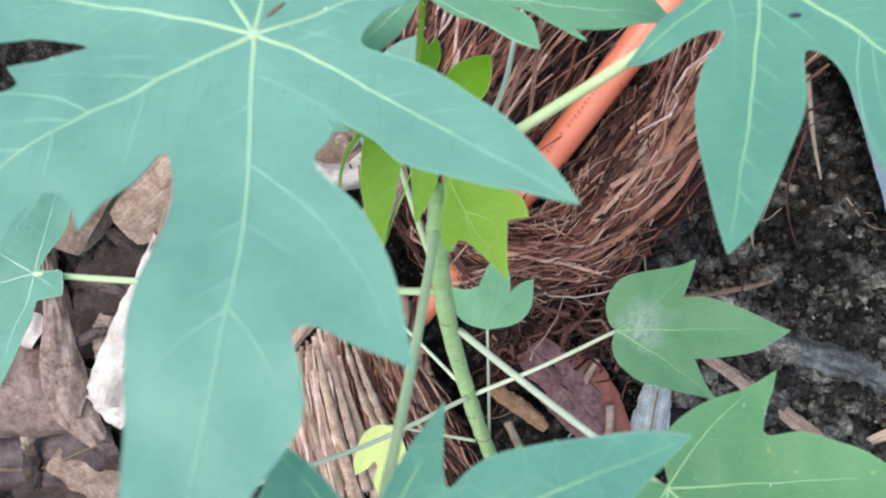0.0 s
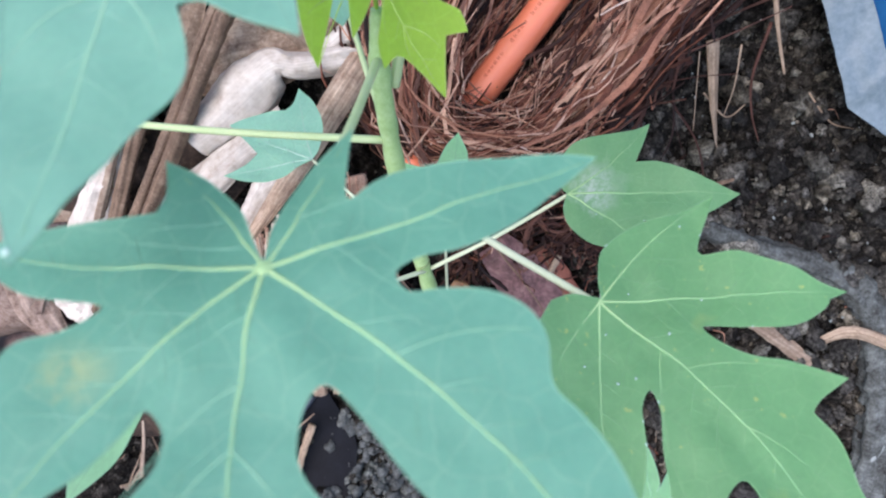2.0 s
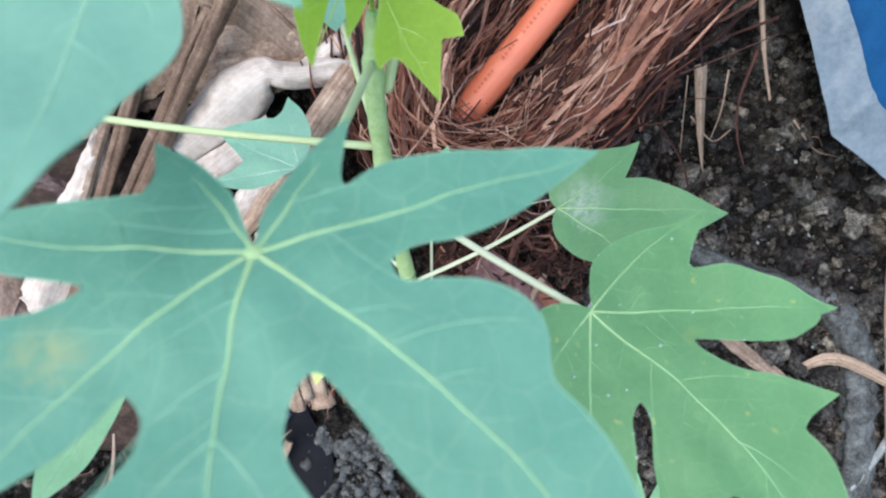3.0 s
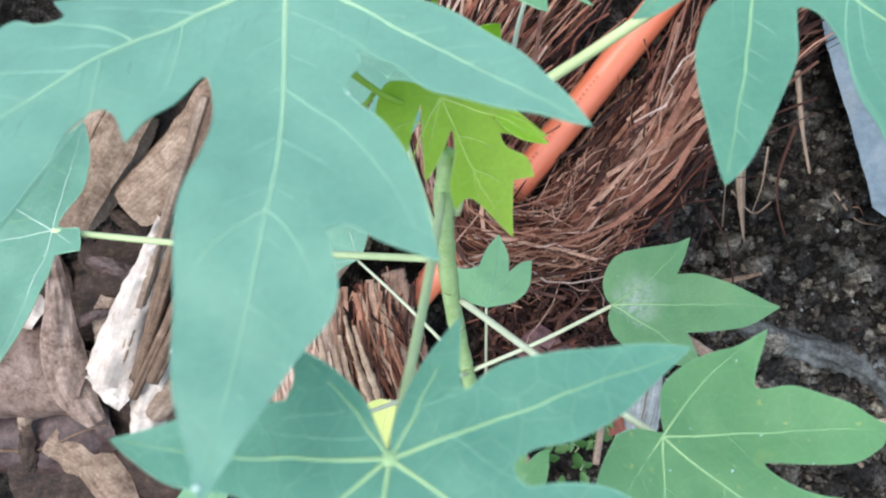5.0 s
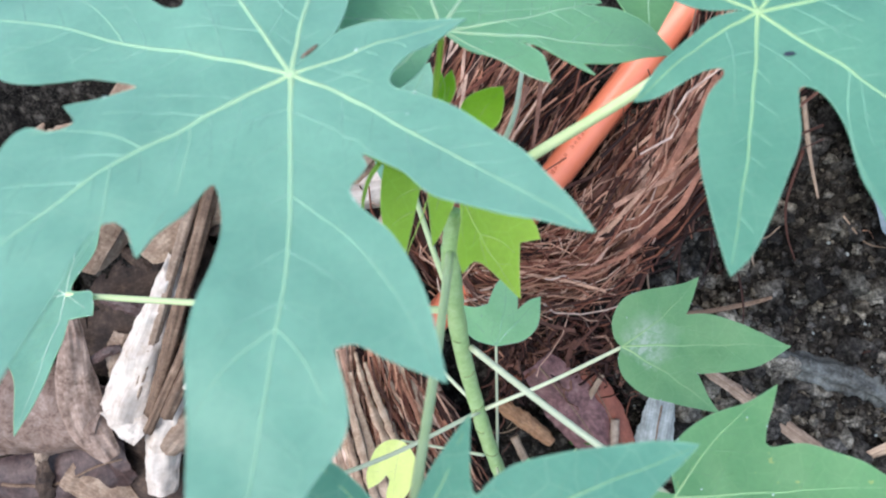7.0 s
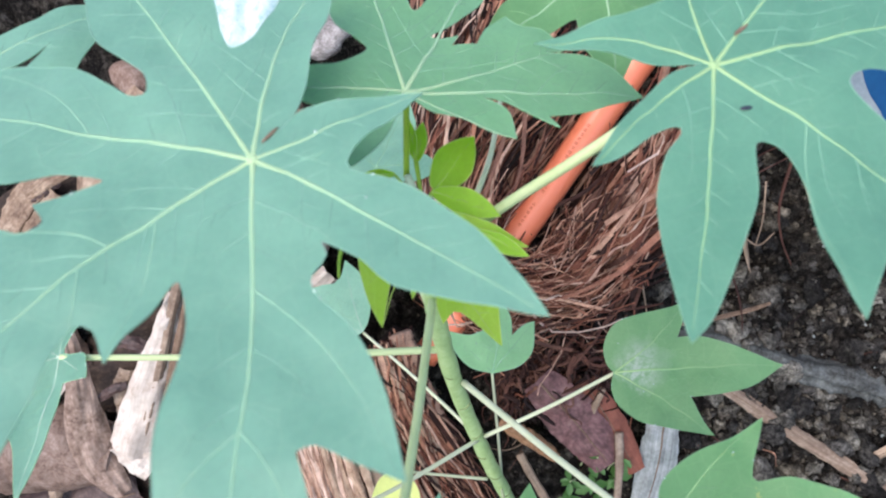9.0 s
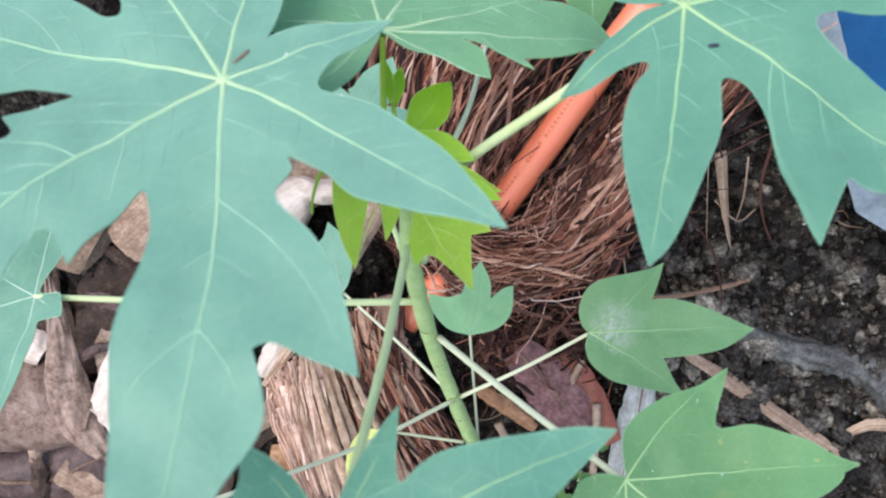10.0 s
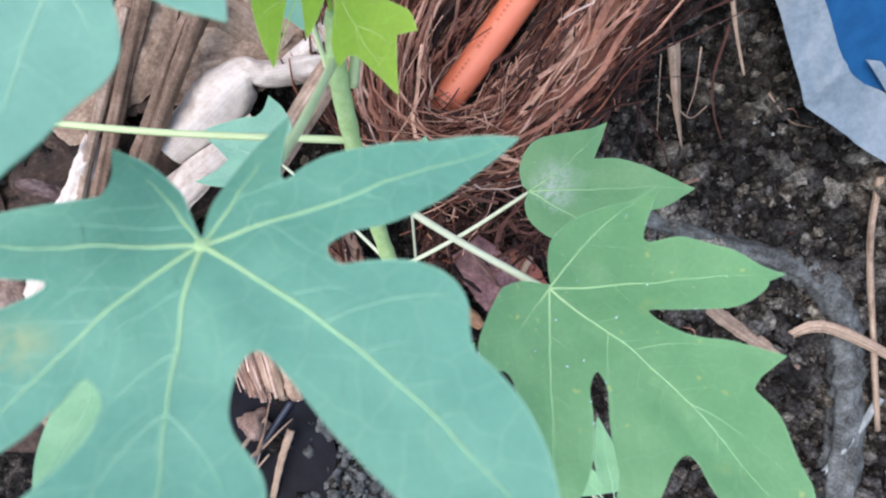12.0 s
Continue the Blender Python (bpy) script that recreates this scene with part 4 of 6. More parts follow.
make_leaf(papaya, (0.075, 0.30, 0.405), palmate(7, 80, 320, -250, 6), (0.0, 0.1), M_LEAF_LOW, M_VEIN, M_VEIN_LOW, 14)

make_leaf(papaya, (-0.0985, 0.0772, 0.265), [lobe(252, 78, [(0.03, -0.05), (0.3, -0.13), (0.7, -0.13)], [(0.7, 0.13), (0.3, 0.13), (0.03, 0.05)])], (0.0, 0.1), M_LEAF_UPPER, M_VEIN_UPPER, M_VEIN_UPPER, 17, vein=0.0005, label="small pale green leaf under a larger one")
make_leaf(papaya, (0.129, 0.010, 0.195), palmate(3, 50, 70, 62, 12), (0.0, 0.1), M_LEAF_FRESH, M_VEIN_FRESH, M_VEIN_FRESH, 18, vein=0.0005, label="light green young leaf low on the plant")
tube("petiole", rel((0.032, 0.156, -0.01), (0.090, 0.095, 0.050), (0.129, 0.010, 0.194)), 0.0013, 0.0010, M_PETIOLE_PALE, papaya, "", 10, 22)

make_leaf(papaya, (0.035, 0.088, 0.130), smaller(LEAF_D, 0.85), (0.0, 0.2), M_LEAF_LOW, M_VEIN_MID, M_VEIN_LOW, 19, vein=0.0005, label="small fresh green leaf low on the stem")
petiole((0.024, 0.160, 0.05), (0.035, 0.088, 0.129), 0.0, 0.0012, 0.0009, mat=M_PETIOLE_PALE)

def leaflet(base, angle, length, width, tilt, seed, label="", blunt=0.0):
    """A single pointed leaflet of the opening bud."""
    w = width / length
    shape = [lobe(angle, length, [(0.02, -0.3 * w), (0.25, -0.8 * w), (0.5, -w), (0.78, -(0.62 + blunt) * w)], [(0.78, (0.62 + blunt) * w), (0.5, w), (0.25, 0.8 * w), (0.02, 0.3 * w)])]
    make_leaf(papaya, base, shape, tilt, M_LEAF_BUD, M_VEIN_YOUNG, M_VEIN_YOUNG, seed, wave=0.0025, vein=0.0004, step=0.0025, label=label)


BUD = Vector((-0.008, 0.205, 0.376))
for k, (x, y, angle, length, width, blunt) in enumerate([(-1.6, 11, 99, 19, 2.4, 0.1), (-0.6, 10.5, 81, 17, 3.2, 0.0), (6.5, -1.5, 50, 27, 8.6, 0.32), (6, -3, -23, 30, 5.5, 0.05), (-10, 5, 174, 15, 2.2, 0.0), (15, -9, -47, 13, 2.8, 0.0), (23, -20, -26, 24, 3.4, 0.0)]):
    leaflet(BUD + Vector((x / 1000, y / 1000, 0.00035 * y + 0.001)), angle, length, width, (0.02, 0.35), 60 + k, "narrow lime-green leaflet opening at the tip" if k < 2 else "")
    tube("leaflet_stalk", rel((-0.0055, 0.182, 0.328), (-0.006, 0.191, 0.352), (-0.007, 0.200, 0.366), BUD + Vector((x / 1000, y / 1000, 0.00035 * y + 0.0008))), 0.0012, 0.0006, M_PETIOLE_YOUNG, papaya, "", 8, 12)
tube("bud", rel((-0.0085, 0.198, 0.366), (-0.010, 0.203, 0.372), (-0.0125, 0.2085, 0.380)), 0.0030, 0.0016, M_BUD, papaya, "whitish downy bud at the tip of the stem", 10, 10, 1.0, 0.2, 3)

# ---- orange pipe ----
pipe = thing("orange_pipe", (0.046, 0.35, 0.09), "straight orange plastic pipe pushed into coconut husk", "pipe")
PIPE = [(-0.024, 0.280, 0.064), (0.046, 0.350, 0.114), (0.143, 0.443, 0.212), (0.25, 0.545, 0.315)]
po = pipe.location
tube("pipe_end", [Vector(p) - po for p in [(-0.036, 0.262, 0.066), (-0.018, 0.279, 0.080), (-0.002, 0.294, 0.092)]], 0.0115, 0.0115, M_PIPE, pipe, "", 20, 8)
tube("pipe_wall", [Vector(p) - po for p in PIPE], 0.0135, 0.0135, M_PIPE, pipe, "", 28, 40)

pa, pb = Vector(PIPE[1]), Vector(PIPE[2])
pd = (pb - pa).normalized()
out = (Vector((-0.30, -0.45, 0.75)) - pd * pd.dot(Vector((-0.30, -0.45, 0.75)))).normalized()
across = pd.cross(out)
rp = random.Random(4)
ink_v, ink_f = [], []
for k in range(24):
    if k in (6, 7, 13):
        continue
    c = pa + pd * (0.010 + 0.0042 * k)
    for stroke in range(2):
        w, h = rp.uniform(0.0003, 0.0006), rp.uniform(0.0009, 0.0017)
        q = c + pd * (0.0014 * stroke)
        base = len(ink_v)
        for u, v in ((-1, -1), (1, -1), (1, 1), (-1, 1)):
            a = (v * h + rp.uniform(-0.0003, 0.0003)) / 0.0135
            ink_v.append(q + pd * (u * w) + (out * math.cos(a) + across * math.sin(a)) * 0.01375 - po)
        ink_f.append((base, base + 1, base + 2, base + 3))
mesh_object("print", ink_v, ink_f, M_INK, pipe, "row of small worn printed marks", False)

# ---- coconut husk ----
def at_guides(guides, s, f):
    k = s * (len(guides) - 1)
    i = min(int(k), len(guides) - 2)
    a, b = guides[i], guides[i + 1]
    j = f * (len(a) - 1)
    m = min(int(j), len(a) - 1)
    return a[m].lerp(b[m], k - i) if m >= len(a) - 1 else a[m].lerp(b[m], k - i).lerp(a[m + 1].lerp(b[m + 1], k - i), j - m)


def single_strands(name, guides, count, width, mat, parent, seed, *rest, origin=None, tangle=0.26, wander=0.20):
    """The same, each broad strap as a part of its own."""
    for k in range(count):
        strands(name, guides, 1, width, mat, parent, seed * 1000 + k, *rest, origin=origin, single=True, tangle=tangle, wander=wander)


def strands(name, guides, count, width, mat, parent, seed, spread=0.006, rise=0.01, length=(0.25, 0.7), flat=0.35, bulge=0.0, stray=0.1, n=9, origin=None, single=False, tangle=0.26, wander=0.20, curl=1.6):
    """Loose fibres that follow the guides' flow, some of them astray."""
    rng = random.Random(seed)
    fine = [curve_points(g, 40) for g in guides]
    verts, faces = [], []
    for c in range(count):
        s, ln = rng.random(), rng.uniform(*length)
        f0 = rng.uniform(-0.05, 1.0 - ln * 0.8)
        f1 = min(1.0 - 0.18 * rng.random() ** 2, f0 + ln)
        f0 = max(0.0, f0)
        drift = rng.gauss(0, wander)
        far = rng.random() < stray
        off = Vector([rng.gauss(0, spread * (2 if far else 1)) for _ in range(3)])
        dz = rng.uniform(0, rise) + bulge * math.sin(math.pi * s) + (rng.uniform(0, 2.2 * rise) if far else 0)
        ph = Vector((rng.uniform(0, 99), rng.uniform(0, 99), 0))
        pts = []
        for i in range(n):
            t = i / (n - 1)
            p = at_guides(fine, max(0, min(1, s + drift * t)), f0 + (f1 - f0) * t)
            w = Vector((noise.noise(ph + Vector((t * 3, 0, 0))), noise.noise(ph + Vector((t * 3, 9, 0))), noise.noise(ph + Vector((t * 3, 0, 9)))))
            lift = dz + (0.012 * t * t if far else 0)
            pts.append(p + off + w * spread * curl + Vector((0, -0.5, 0.8)) * lift - (origin or Vector()))
        turn, mid = rng.gauss(0, tangle) * math.sin(math.pi * s) ** 0.6, pts[n // 2].copy()
        spin = Matrix.Rotation(turn, 3, Vector((0, -0.5, 0.8)))
        clump = Vector((0, -0.5, 0.8)) * (0.013 * noise.noise((mid + (origin or Vector())) * 48))
        pts = [spin @ (q - mid) + mid + clump for q in pts]
        w = rng.uniform(*width) * (1.8 if rng.random() < 0.08 else 1.0)
        jag = rng.uniform(0.3, 0.8)
        radii = [w * (jag + (1 - jag) * math.sin(math.pi * min(0.92, max(0.1, i / (n - 1))))) * rng.uniform(0.8, 1.1) for i in range(n)]
        v, f = tube_data(pts, radii, 4, flat, len(verts), True, rng.uniform(-2, 2))
        verts += v
        faces += f
    ob = mesh_object(name, verts, faces, mat, parent, "", False)
    return ob if single else tagged(ob, kind="stuff")


# backing sheet added under the fibres; its dark colour acts as gap shade
def husk_core(guides, mat, parent, origin, sink, seed, bulge=0.0):
    fine = [curve_points(g, 40) for g in guides]
    rows, cols = 26, 60
    verts = []
    for r in range(rows):
        for c in range(cols):
            s, f = r / (rows - 1), c / (cols - 1)
            p = at_guides(fine, s, f)
            b = noise.noise(p * 40) * 0.006 + noise.noise(p * 110) * 0.003 + bulge * math.sin(math.pi * s) - sink
            verts.append(p + Vector((0, -0.5, 0.8)) * b - origin)
    faces = [(r * cols + c, r * cols + c + 1, (r + 1) * cols + c + 1, (r + 1) * cols + c) for r in range(rows - 1) for c in range(cols - 1)]
    ob = mesh_object("core", verts, faces, mat, parent)
    t = ob.modifiers.new("thickness", "SOLIDIFY")
    t.thickness = 0.012
    return ob


NEST = [
    [(0.100, 0.470, 0.225), (0.026, 0.385, 0.142), (0.020, 0.336, 0.092), (0.082, 0.330, 0.090), (0.122, 0.362, 0.128), (0.165, 0.412, 0.180), (0.235, 0.500, 0.270)],
    [(0.055, 0.480, 0.235), (-0.005, 0.390, 0.152), (0.002, 0.318, 0.088), (0.084, 0.312, 0.086), (0.136, 0.349, 0.126), (0.184, 0.402, 0.179), (0.256, 0.491, 0.262)],
    [(0.010, 0.490, 0.242), (-0.035, 0.395, 0.155), (-0.010, 0.317, 0.078), (0.085, 0.310, 0.087), (0.147, 0.342, 0.118), (0.200, 0.392, 0.164), (0.272, 0.482, 0.250)],
    [(-0.030, 0.500, 0.242), (-0.055, 0.400, 0.146), (-0.022, 0.332, 0.052), (0.086, 0.330, 0.050), (0.160, 0.364, 0.085), (0.210, 0.404, 0.128), (0.276, 0.480, 0.225)],
]
nest = thing("coconut_husk", (0.08, 0.33, 0.05), "shaggy brown coconut husk with loose fibres round a pipe", "coconut husk", "coconut husks")
no = nest.location
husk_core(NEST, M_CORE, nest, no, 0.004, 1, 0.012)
FLANK = [g[3:] for g in NEST[:3]]
RING = [g[1:5] for g in NEST[:3]]
HEAD = [g[:3] for g in NEST[1:]]
strands("fibre", NEST[:3], 640, (0.0004, 0.0012), M_FIBRE, nest, 11, 0.0060, 0.014, (0.15, 0.45), 0.35, 0.014, 0.05, origin=no, tangle=0.22, curl=2.4, n=11)
strands("fibre", RING, 500, (0.0004, 0.0011), M_FIBRE, nest, 18, 0.0055, 0.016, (0.3, 0.8), 0.5, 0.014, 0.08, origin=no, tangle=0.4, curl=5.0, n=13)
strands("fibre", NEST[:3], 420, (0.0008, 0.0020), M_FIBRE, nest, 14, 0.0060, 0.015, (0.16, 0.42), 0.25, 0.014, 0.05, origin=no, tangle=0.16, wander=0.10, curl=2.2, n=11)
strands("fibre", HEAD, 260, (0.0006, 0.0017), M_FIBRE_PALE, nest, 16, 0.0045, 0.016, (0.3, 0.7), 0.3, 0.012, 0.0, origin=no, tangle=0.10, wander=0.08)
strands("fibre", HEAD, 300, (0.0008, 0.0024), M_FIBRE, nest, 19, 0.0050, 0.014, (0.3, 0.7), 0.3, 0.012, 0.0, origin=no, tangle=0.14, wander=0.10)
strands("fibre", NEST[:3], 70, (0.0006, 0.0014), M_FIBRE_PALE, nest, 13, 0.007, 0.019, (0.12, 0.3), 0.3, 0.016, 0.04, origin=no, curl=3.0)
# dark under-layer: the shade in the gaps is put into its colour
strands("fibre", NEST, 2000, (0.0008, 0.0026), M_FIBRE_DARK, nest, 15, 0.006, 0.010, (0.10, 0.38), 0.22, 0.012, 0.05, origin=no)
SIDES = [
    [[(0.058, 0.336, 0.078), (0.105, 0.381, 0.124), (0.155, 0.430, 0.174), (0.250, 0.520, 0.268)], [(0.082, 0.330, 0.086), (0.122, 0.362, 0.124), (0.165, 0.412, 0.176), (0.235, 0.500, 0.266)]],
    [[(0.100, 0.470, 0.219), (0.060, 0.425, 0.175), (0.026, 0.385, 0.136), (0.010, 0.345, 0.092)], [(0.135, 0.478, 0.214), (0.085, 0.424, 0.158), (0.044, 0.380, 0.112), (0.022, 0.345, 0.078)]],
]
for k, side_guides in enumerate(SIDES):
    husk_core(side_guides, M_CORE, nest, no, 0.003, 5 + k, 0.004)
    strands("fibre", side_guides, 260, (0.0005, 0.0016), M_FIBRE, nest, 41 + k, 0.004, 0.008, (0.25, 0.6), 0.35, 0.004, 0.03, origin=no, tangle=0.2, curl=2.4)
    # dark strands again carry the gap shade beside the pipe
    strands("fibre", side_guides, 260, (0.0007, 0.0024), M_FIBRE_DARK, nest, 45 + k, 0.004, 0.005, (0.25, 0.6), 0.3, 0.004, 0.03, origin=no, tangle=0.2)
single_strands("fibre_strap", FLANK, 190, (0.0018, 0.0052), M_FIBRE, nest, 17, 0.005, 0.019, (0.30, 0.75), 0.18, 0.018, 0.03, origin=no, tangle=0.16, wander=0.12)
single_strands("fibre_strap", NEST[:3], 100, (0.0014, 0.0030), M_FIBRE, nest, 12, 0.006, 0.016, (0.20, 0.40), 0.2, 0.015, 0.05, origin=no, tangle=0.2, wander=0.12)

STUMP = [
    [(-0.1465, 0.213, 0.056), (-0.147, 0.200, 0.037), (-0.143, 0.178, 0.000), (-0.135, 0.148, -0.070)],
    [(-0.091, 0.244, 0.101), (-0.087, 0.215, 0.073), (-0.083, 0.186, 0.017), (-0.079, 0.152, -0.065)],
    [(-0.050, 0.271, 0.103), (-0.033, 0.231, 0.059), (-0.008, 0.202, -0.003), (0.019, 0.170, -0.073)],
]
stump = thing("coconut_husk", (-0.08, 0.2, -0.03), "split coconut husk with pale straight fibres", "coconut husk", "coconut husks")
so = stump.location
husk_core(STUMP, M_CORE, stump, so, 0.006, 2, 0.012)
strands("fibre", STUMP[:2], 420, (0.0005, 0.0012), M_FIBRE_PALE, stump, 23, 0.002, 0.008, (0.4, 0.9), 0.4, 0.012, 0.02, origin=so, tangle=0.06, wander=0.06)
# dark strands colour the split husk's gaps as shade
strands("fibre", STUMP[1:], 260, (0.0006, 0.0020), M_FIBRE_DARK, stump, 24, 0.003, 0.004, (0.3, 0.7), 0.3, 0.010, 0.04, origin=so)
strands("fibre", STUMP[1:], 300, (0.0005, 0.0014), M_FIBRE, stump, 22, 0.003, 0.008, (0.3, 0.7), 0.35, 0.010, 0.04, origin=so, tangle=0.10, curl=2.0)
single_strands("fibre_strap", STUMP[:2], 190, (0.0014, 0.0040), M_FIBRE_PALE, stump, 21, 0.0018, 0.006, (0.6, 0.98), 0.3, 0.012, 0.0, origin=so, tangle=0.04, wander=0.04)
single_strands("fibre_strap", STUMP[1:], 40, (0.0016, 0.0036), M_FIBRE, stump, 25, 0.002, 0.008, (0.3, 0.7), 0.3, 0.012, 0.02, origin=so, tangle=0.12)
fine_stump = [curve_points(g, 40) for g in STUMP]
for k, (a, b, f0, f1, w) in enumerate([(0.30, 0.33, 0.02, 1.0, 0.0036), (0.37, 0.43, 0.10, 1.0, 0.0046), (0.44, 0.52, 0.05, 0.95, 0.0034), (0.50, 0.56, 0.24, 1.0, 0.0052), (0.56, 0.66, 0.12, 0.9, 0.0036), (0.62, 0.73, 0.20, 1.0, 0.0046), (0.70, 0.82, 0.04, 0.85, 0.0038), (0.82, 0.90, 0.02, 0.60, 0.0044), (0.40, 0.46, 0.40, 1.0, 0.0030), (0.47, 0.60, 0.42, 1.0, 0.0032), (0.24, 0.25, 0.00, 0.95, 0.0034)]):
    line = [at_guides(fine_stump, a + (b - a) * t, f0 + (f1 - f0) * t) + Vector((0, -0.5, 0.8)) * (0.009 + 0.0025 * (k % 3) + 0.015 * math.sin(math.pi * (a + (b - a) * t))) - so for t in (0.0, 0.25, 0.5, 0.75, 1.0)]
    tube("husk_slab", line, w * 0.3, w * 1.35, M_HUSK, stump, "greyish splinter of husk", 14, 34, 0.36, 0.5, 31 + k, 0.6)
tube("husk_block", [Vector(p) - so for p in [(-0.052, 0.264, 0.110), (-0.046, 0.249, 0.094), (-0.038, 0.233, 0.075), (-0.028, 0.216, 0.050)]], 0.0085, 0.0080, M_FIBRE_PALE, stump, "broad broken piece of husk", 18, 40, 0.45, 0.35, 57, 0.5)

LITTER = [
    [(0.02, 0.30, 0.045), (0.03, 0.265, 0.015), (0.02, 0.225, -0.03)],
    [(0.08, 0.29, 0.040), (0.07, 0.262, 0.012), (0.08, 0.235, -0.015)],
    [(0.17, 0.30, 0.050), (0.16, 0.27, 0.02), (0.15, 0.25, 0.0)],
]
for extra in LITTER:
    extra[:] = [(x, y - 0.004, z + 0.009) for x, y, z in extra]
loose = strands("fibre_litter", LITTER, 30, (0.0004, 0.0012), M_FIBRE, None, 32, 0.008, 0.004, (0.15, 0.45), 0.35, 0.0, 0.0, tangle=0.8)
tagged(loose, "thin reddish husk fibres tangled on soil", "fibre litter")
# dark colour here stands in for the shade under the husk
litter = strands("fibre_litter", LITTER, 240, (0.0006, 0.0026), M_FIBRE_DARK, None, 31, 0.007, 0.004, (0.2, 0.5), 0.35, 0.0, 0.0)
tagged(litter, "loose brown husk fibres scattered on soil", "fibre litter")


# ---- dry leaves and sheets ----
def curled_sheet(name, ctrl, half, curl, mat, label, category, group="", seed=0, ragged=0.12, facing=(0, -0.6, 0.8), taper=0.4, thickness=0.0007, folds=1.0, widths=None, midrib=True):
    """A dry strip along a line: its width curls round the line by curl radians in all, with ragged rims."""
    origin = Vector(ctrl[len(ctrl) // 2])
    n, m = 44, 15
    pts = curve_points(ctrl, n)
    face = Vector(facing).normalized()
    span = sum((b - a).length for a, b in zip(pts, pts[1:]))
    verts, runs = [], []
    for i, p in enumerate(pts):
        t = i / (n - 1)
        d = (pts[min(i + 1, n - 1)] - pts[max(i - 1, 0)]).normalized()
        side = d.cross(face).normalized()
        up = side.cross(d)
        w = half * (taper + (1 - taper) * math.sin(math.pi * (0.08 + 0.84 * t)) ** 0.7)
        if widths:
            k = min(int(t * (len(widths) - 1)), len(widths) - 2)
            f = t * (len(widths) - 1) - k
            w = half * (widths[k] * (1 - f) + widths[k + 1] * f)
        c = curl * (1 + 0.35 * noise.noise(Vector((t * 4, seed * 5.1, 0))))
        for j in range(m):
            u = 2 * j / (m - 1) - 1
            edge = 1 + ragged * noise.noise(Vector((t * 11, seed * 3.3 + (7 if u > 0 else 0), 0))) + 0.4 * ragged * noise.noise(Vector((t * 37, seed + u, 0)))
            s = u * w * edge
            if abs(c) > 0.05:
                r = w / (c / 2)
                a = s / r
                q = side * (math.sin(a) * r) + up * ((math.cos(a) - 1) * r)
            else:
                q = side * s
            crumple = folds * half * (0.10 * noise.noise(Vector((t * 7, u * 2.0, seed))) + 0.06 * noise.noise(Vector((t * 22, u * 5, seed))))
            crumple += max(0.0, folds - 1) * half * 0.20 * (0.3 - abs(noise.noise(Vector((t * 5 + u * 1.3, u * 1.6 - t * 2, seed * 3.7)))))
            verts.append(p + q + up * crumple - origin)
            runs.append((t * span, s + seed, seed))
    faces = [(i * m + j, i * m + j + 1, (i + 1) * m + j + 1, (i + 1) * m + j) for i in range(n - 1) for j in range(m - 1)]
    ob = thick_sheet(name, verts, faces, mat, thickness, None, "", runs)
    ob.location = origin
    mid = [Vector(verts[i * m + m // 2]) for i in range(2, n - 2)]
    if midrib:
        v, f = tube_data(mid, [half * 0.05 * (1 - 0.6 * i / len(mid)) for i in range(len(mid))], 6)
        mesh_object("midrib", v, f, M_STICK, ob)
    else:
        rim = [Vector(verts[i * m]) for i in range(1, n - 1)]
        v, f = tube_data(rim, [half * 0.022] * len(rim), 5)
        mesh_object("rolled_rim", v, f, mat, ob)
    return tagged(ob, label, category, group)


DL = "dry leaves on the bank"
BROWN, MOTTLED, WHITE = "curled brown dry leaf", "broad mottled brown dry leaf", "white papery dry leaf strip"
SMOOTH = dict(ragged=0.05, folds=0.9, midrib=False)
curled_sheet("dry_leaf", [(-0.190, 0.300, 0.102), (-0.172, 0.310, 0.113), (-0.152, 0.323, 0.126), (-0.133, 0.336, 0.138), (-0.117, 0.343, 0.146), (-0.101, 0.343, 0.145), (-0.077, 0.346, 0.147), (-0.049, 0.350, 0.151)], 0.040, 3.4, M_DRY_PALE, "bleached dry leaf rolled into a tube", "dry leaf", DL, 1, 0.10, folds=1.3, widths=[0.85, 0.98, 1.0, 0.98, 0.80, 0.36, 0.48, 0.46, 0.16], midrib=False)
curled_sheet("dry_leaf", [(-0.042, 0.356, 0.150), (-0.066, 0.310, 0.139), (-0.093, 0.267, 0.117), (-0.120, 0.238, 0.090), (-0.152, 0.209, 0.059)], 0.0125, 1.4, M_HUSK, "narrow greyish dry leaf blade on a split husk", "dry leaf", DL, 2, 0.06, facing=(0.3, -0.5, 0.8), widths=[1.0, 1.0, 0.75, 0.5, 0.2], midrib=False)
curled_sheet("dry_leaf", [(-0.112, 0.318, 0.116), (-0.147, 0.294, 0.098), (-0.181, 0.274, 0.078), (-0.215, 0.252, 0.056), (-0.240, 0.220, 0.028)], 0.022, 2.2, M_DRY_PALE, "white crumpled dry leaf with torn rims", "dry leaf", DL, 3, 0.22, folds=1.8, midrib=False, widths=[0.5, 0.7, 0.9, 1.1, 1.2])
curled_sheet("dry_leaf", [(-0.118, 0.290, 0.092), (-0.134, 0.270, 0.076), (-0.150, 0.247, 0.056), (-0.166, 0.228, 0.036)], 0.016, 1.6, M_DRY_PALE, "pale spotted dry leaf, folded", "dry leaf", DL, 33, 0.2, folds=2.0, midrib=False, facing=(-0.5, -0.5, 0.6), widths=[0.9, 1.0, 0.9, 0.5])
curled_sheet("dry_leaf", [(-0.070, 0.380, 0.152), (-0.110, 0.370, 0.145), (-0.155, 0.362, 0.138), (-0.205, 0.350, 0.126)], 0.034, 1.3, M_DRY, "dull brown dry leaf behind a white roll", "dry leaf", DL, 32, 0.10, folds=1.6, midrib=False)
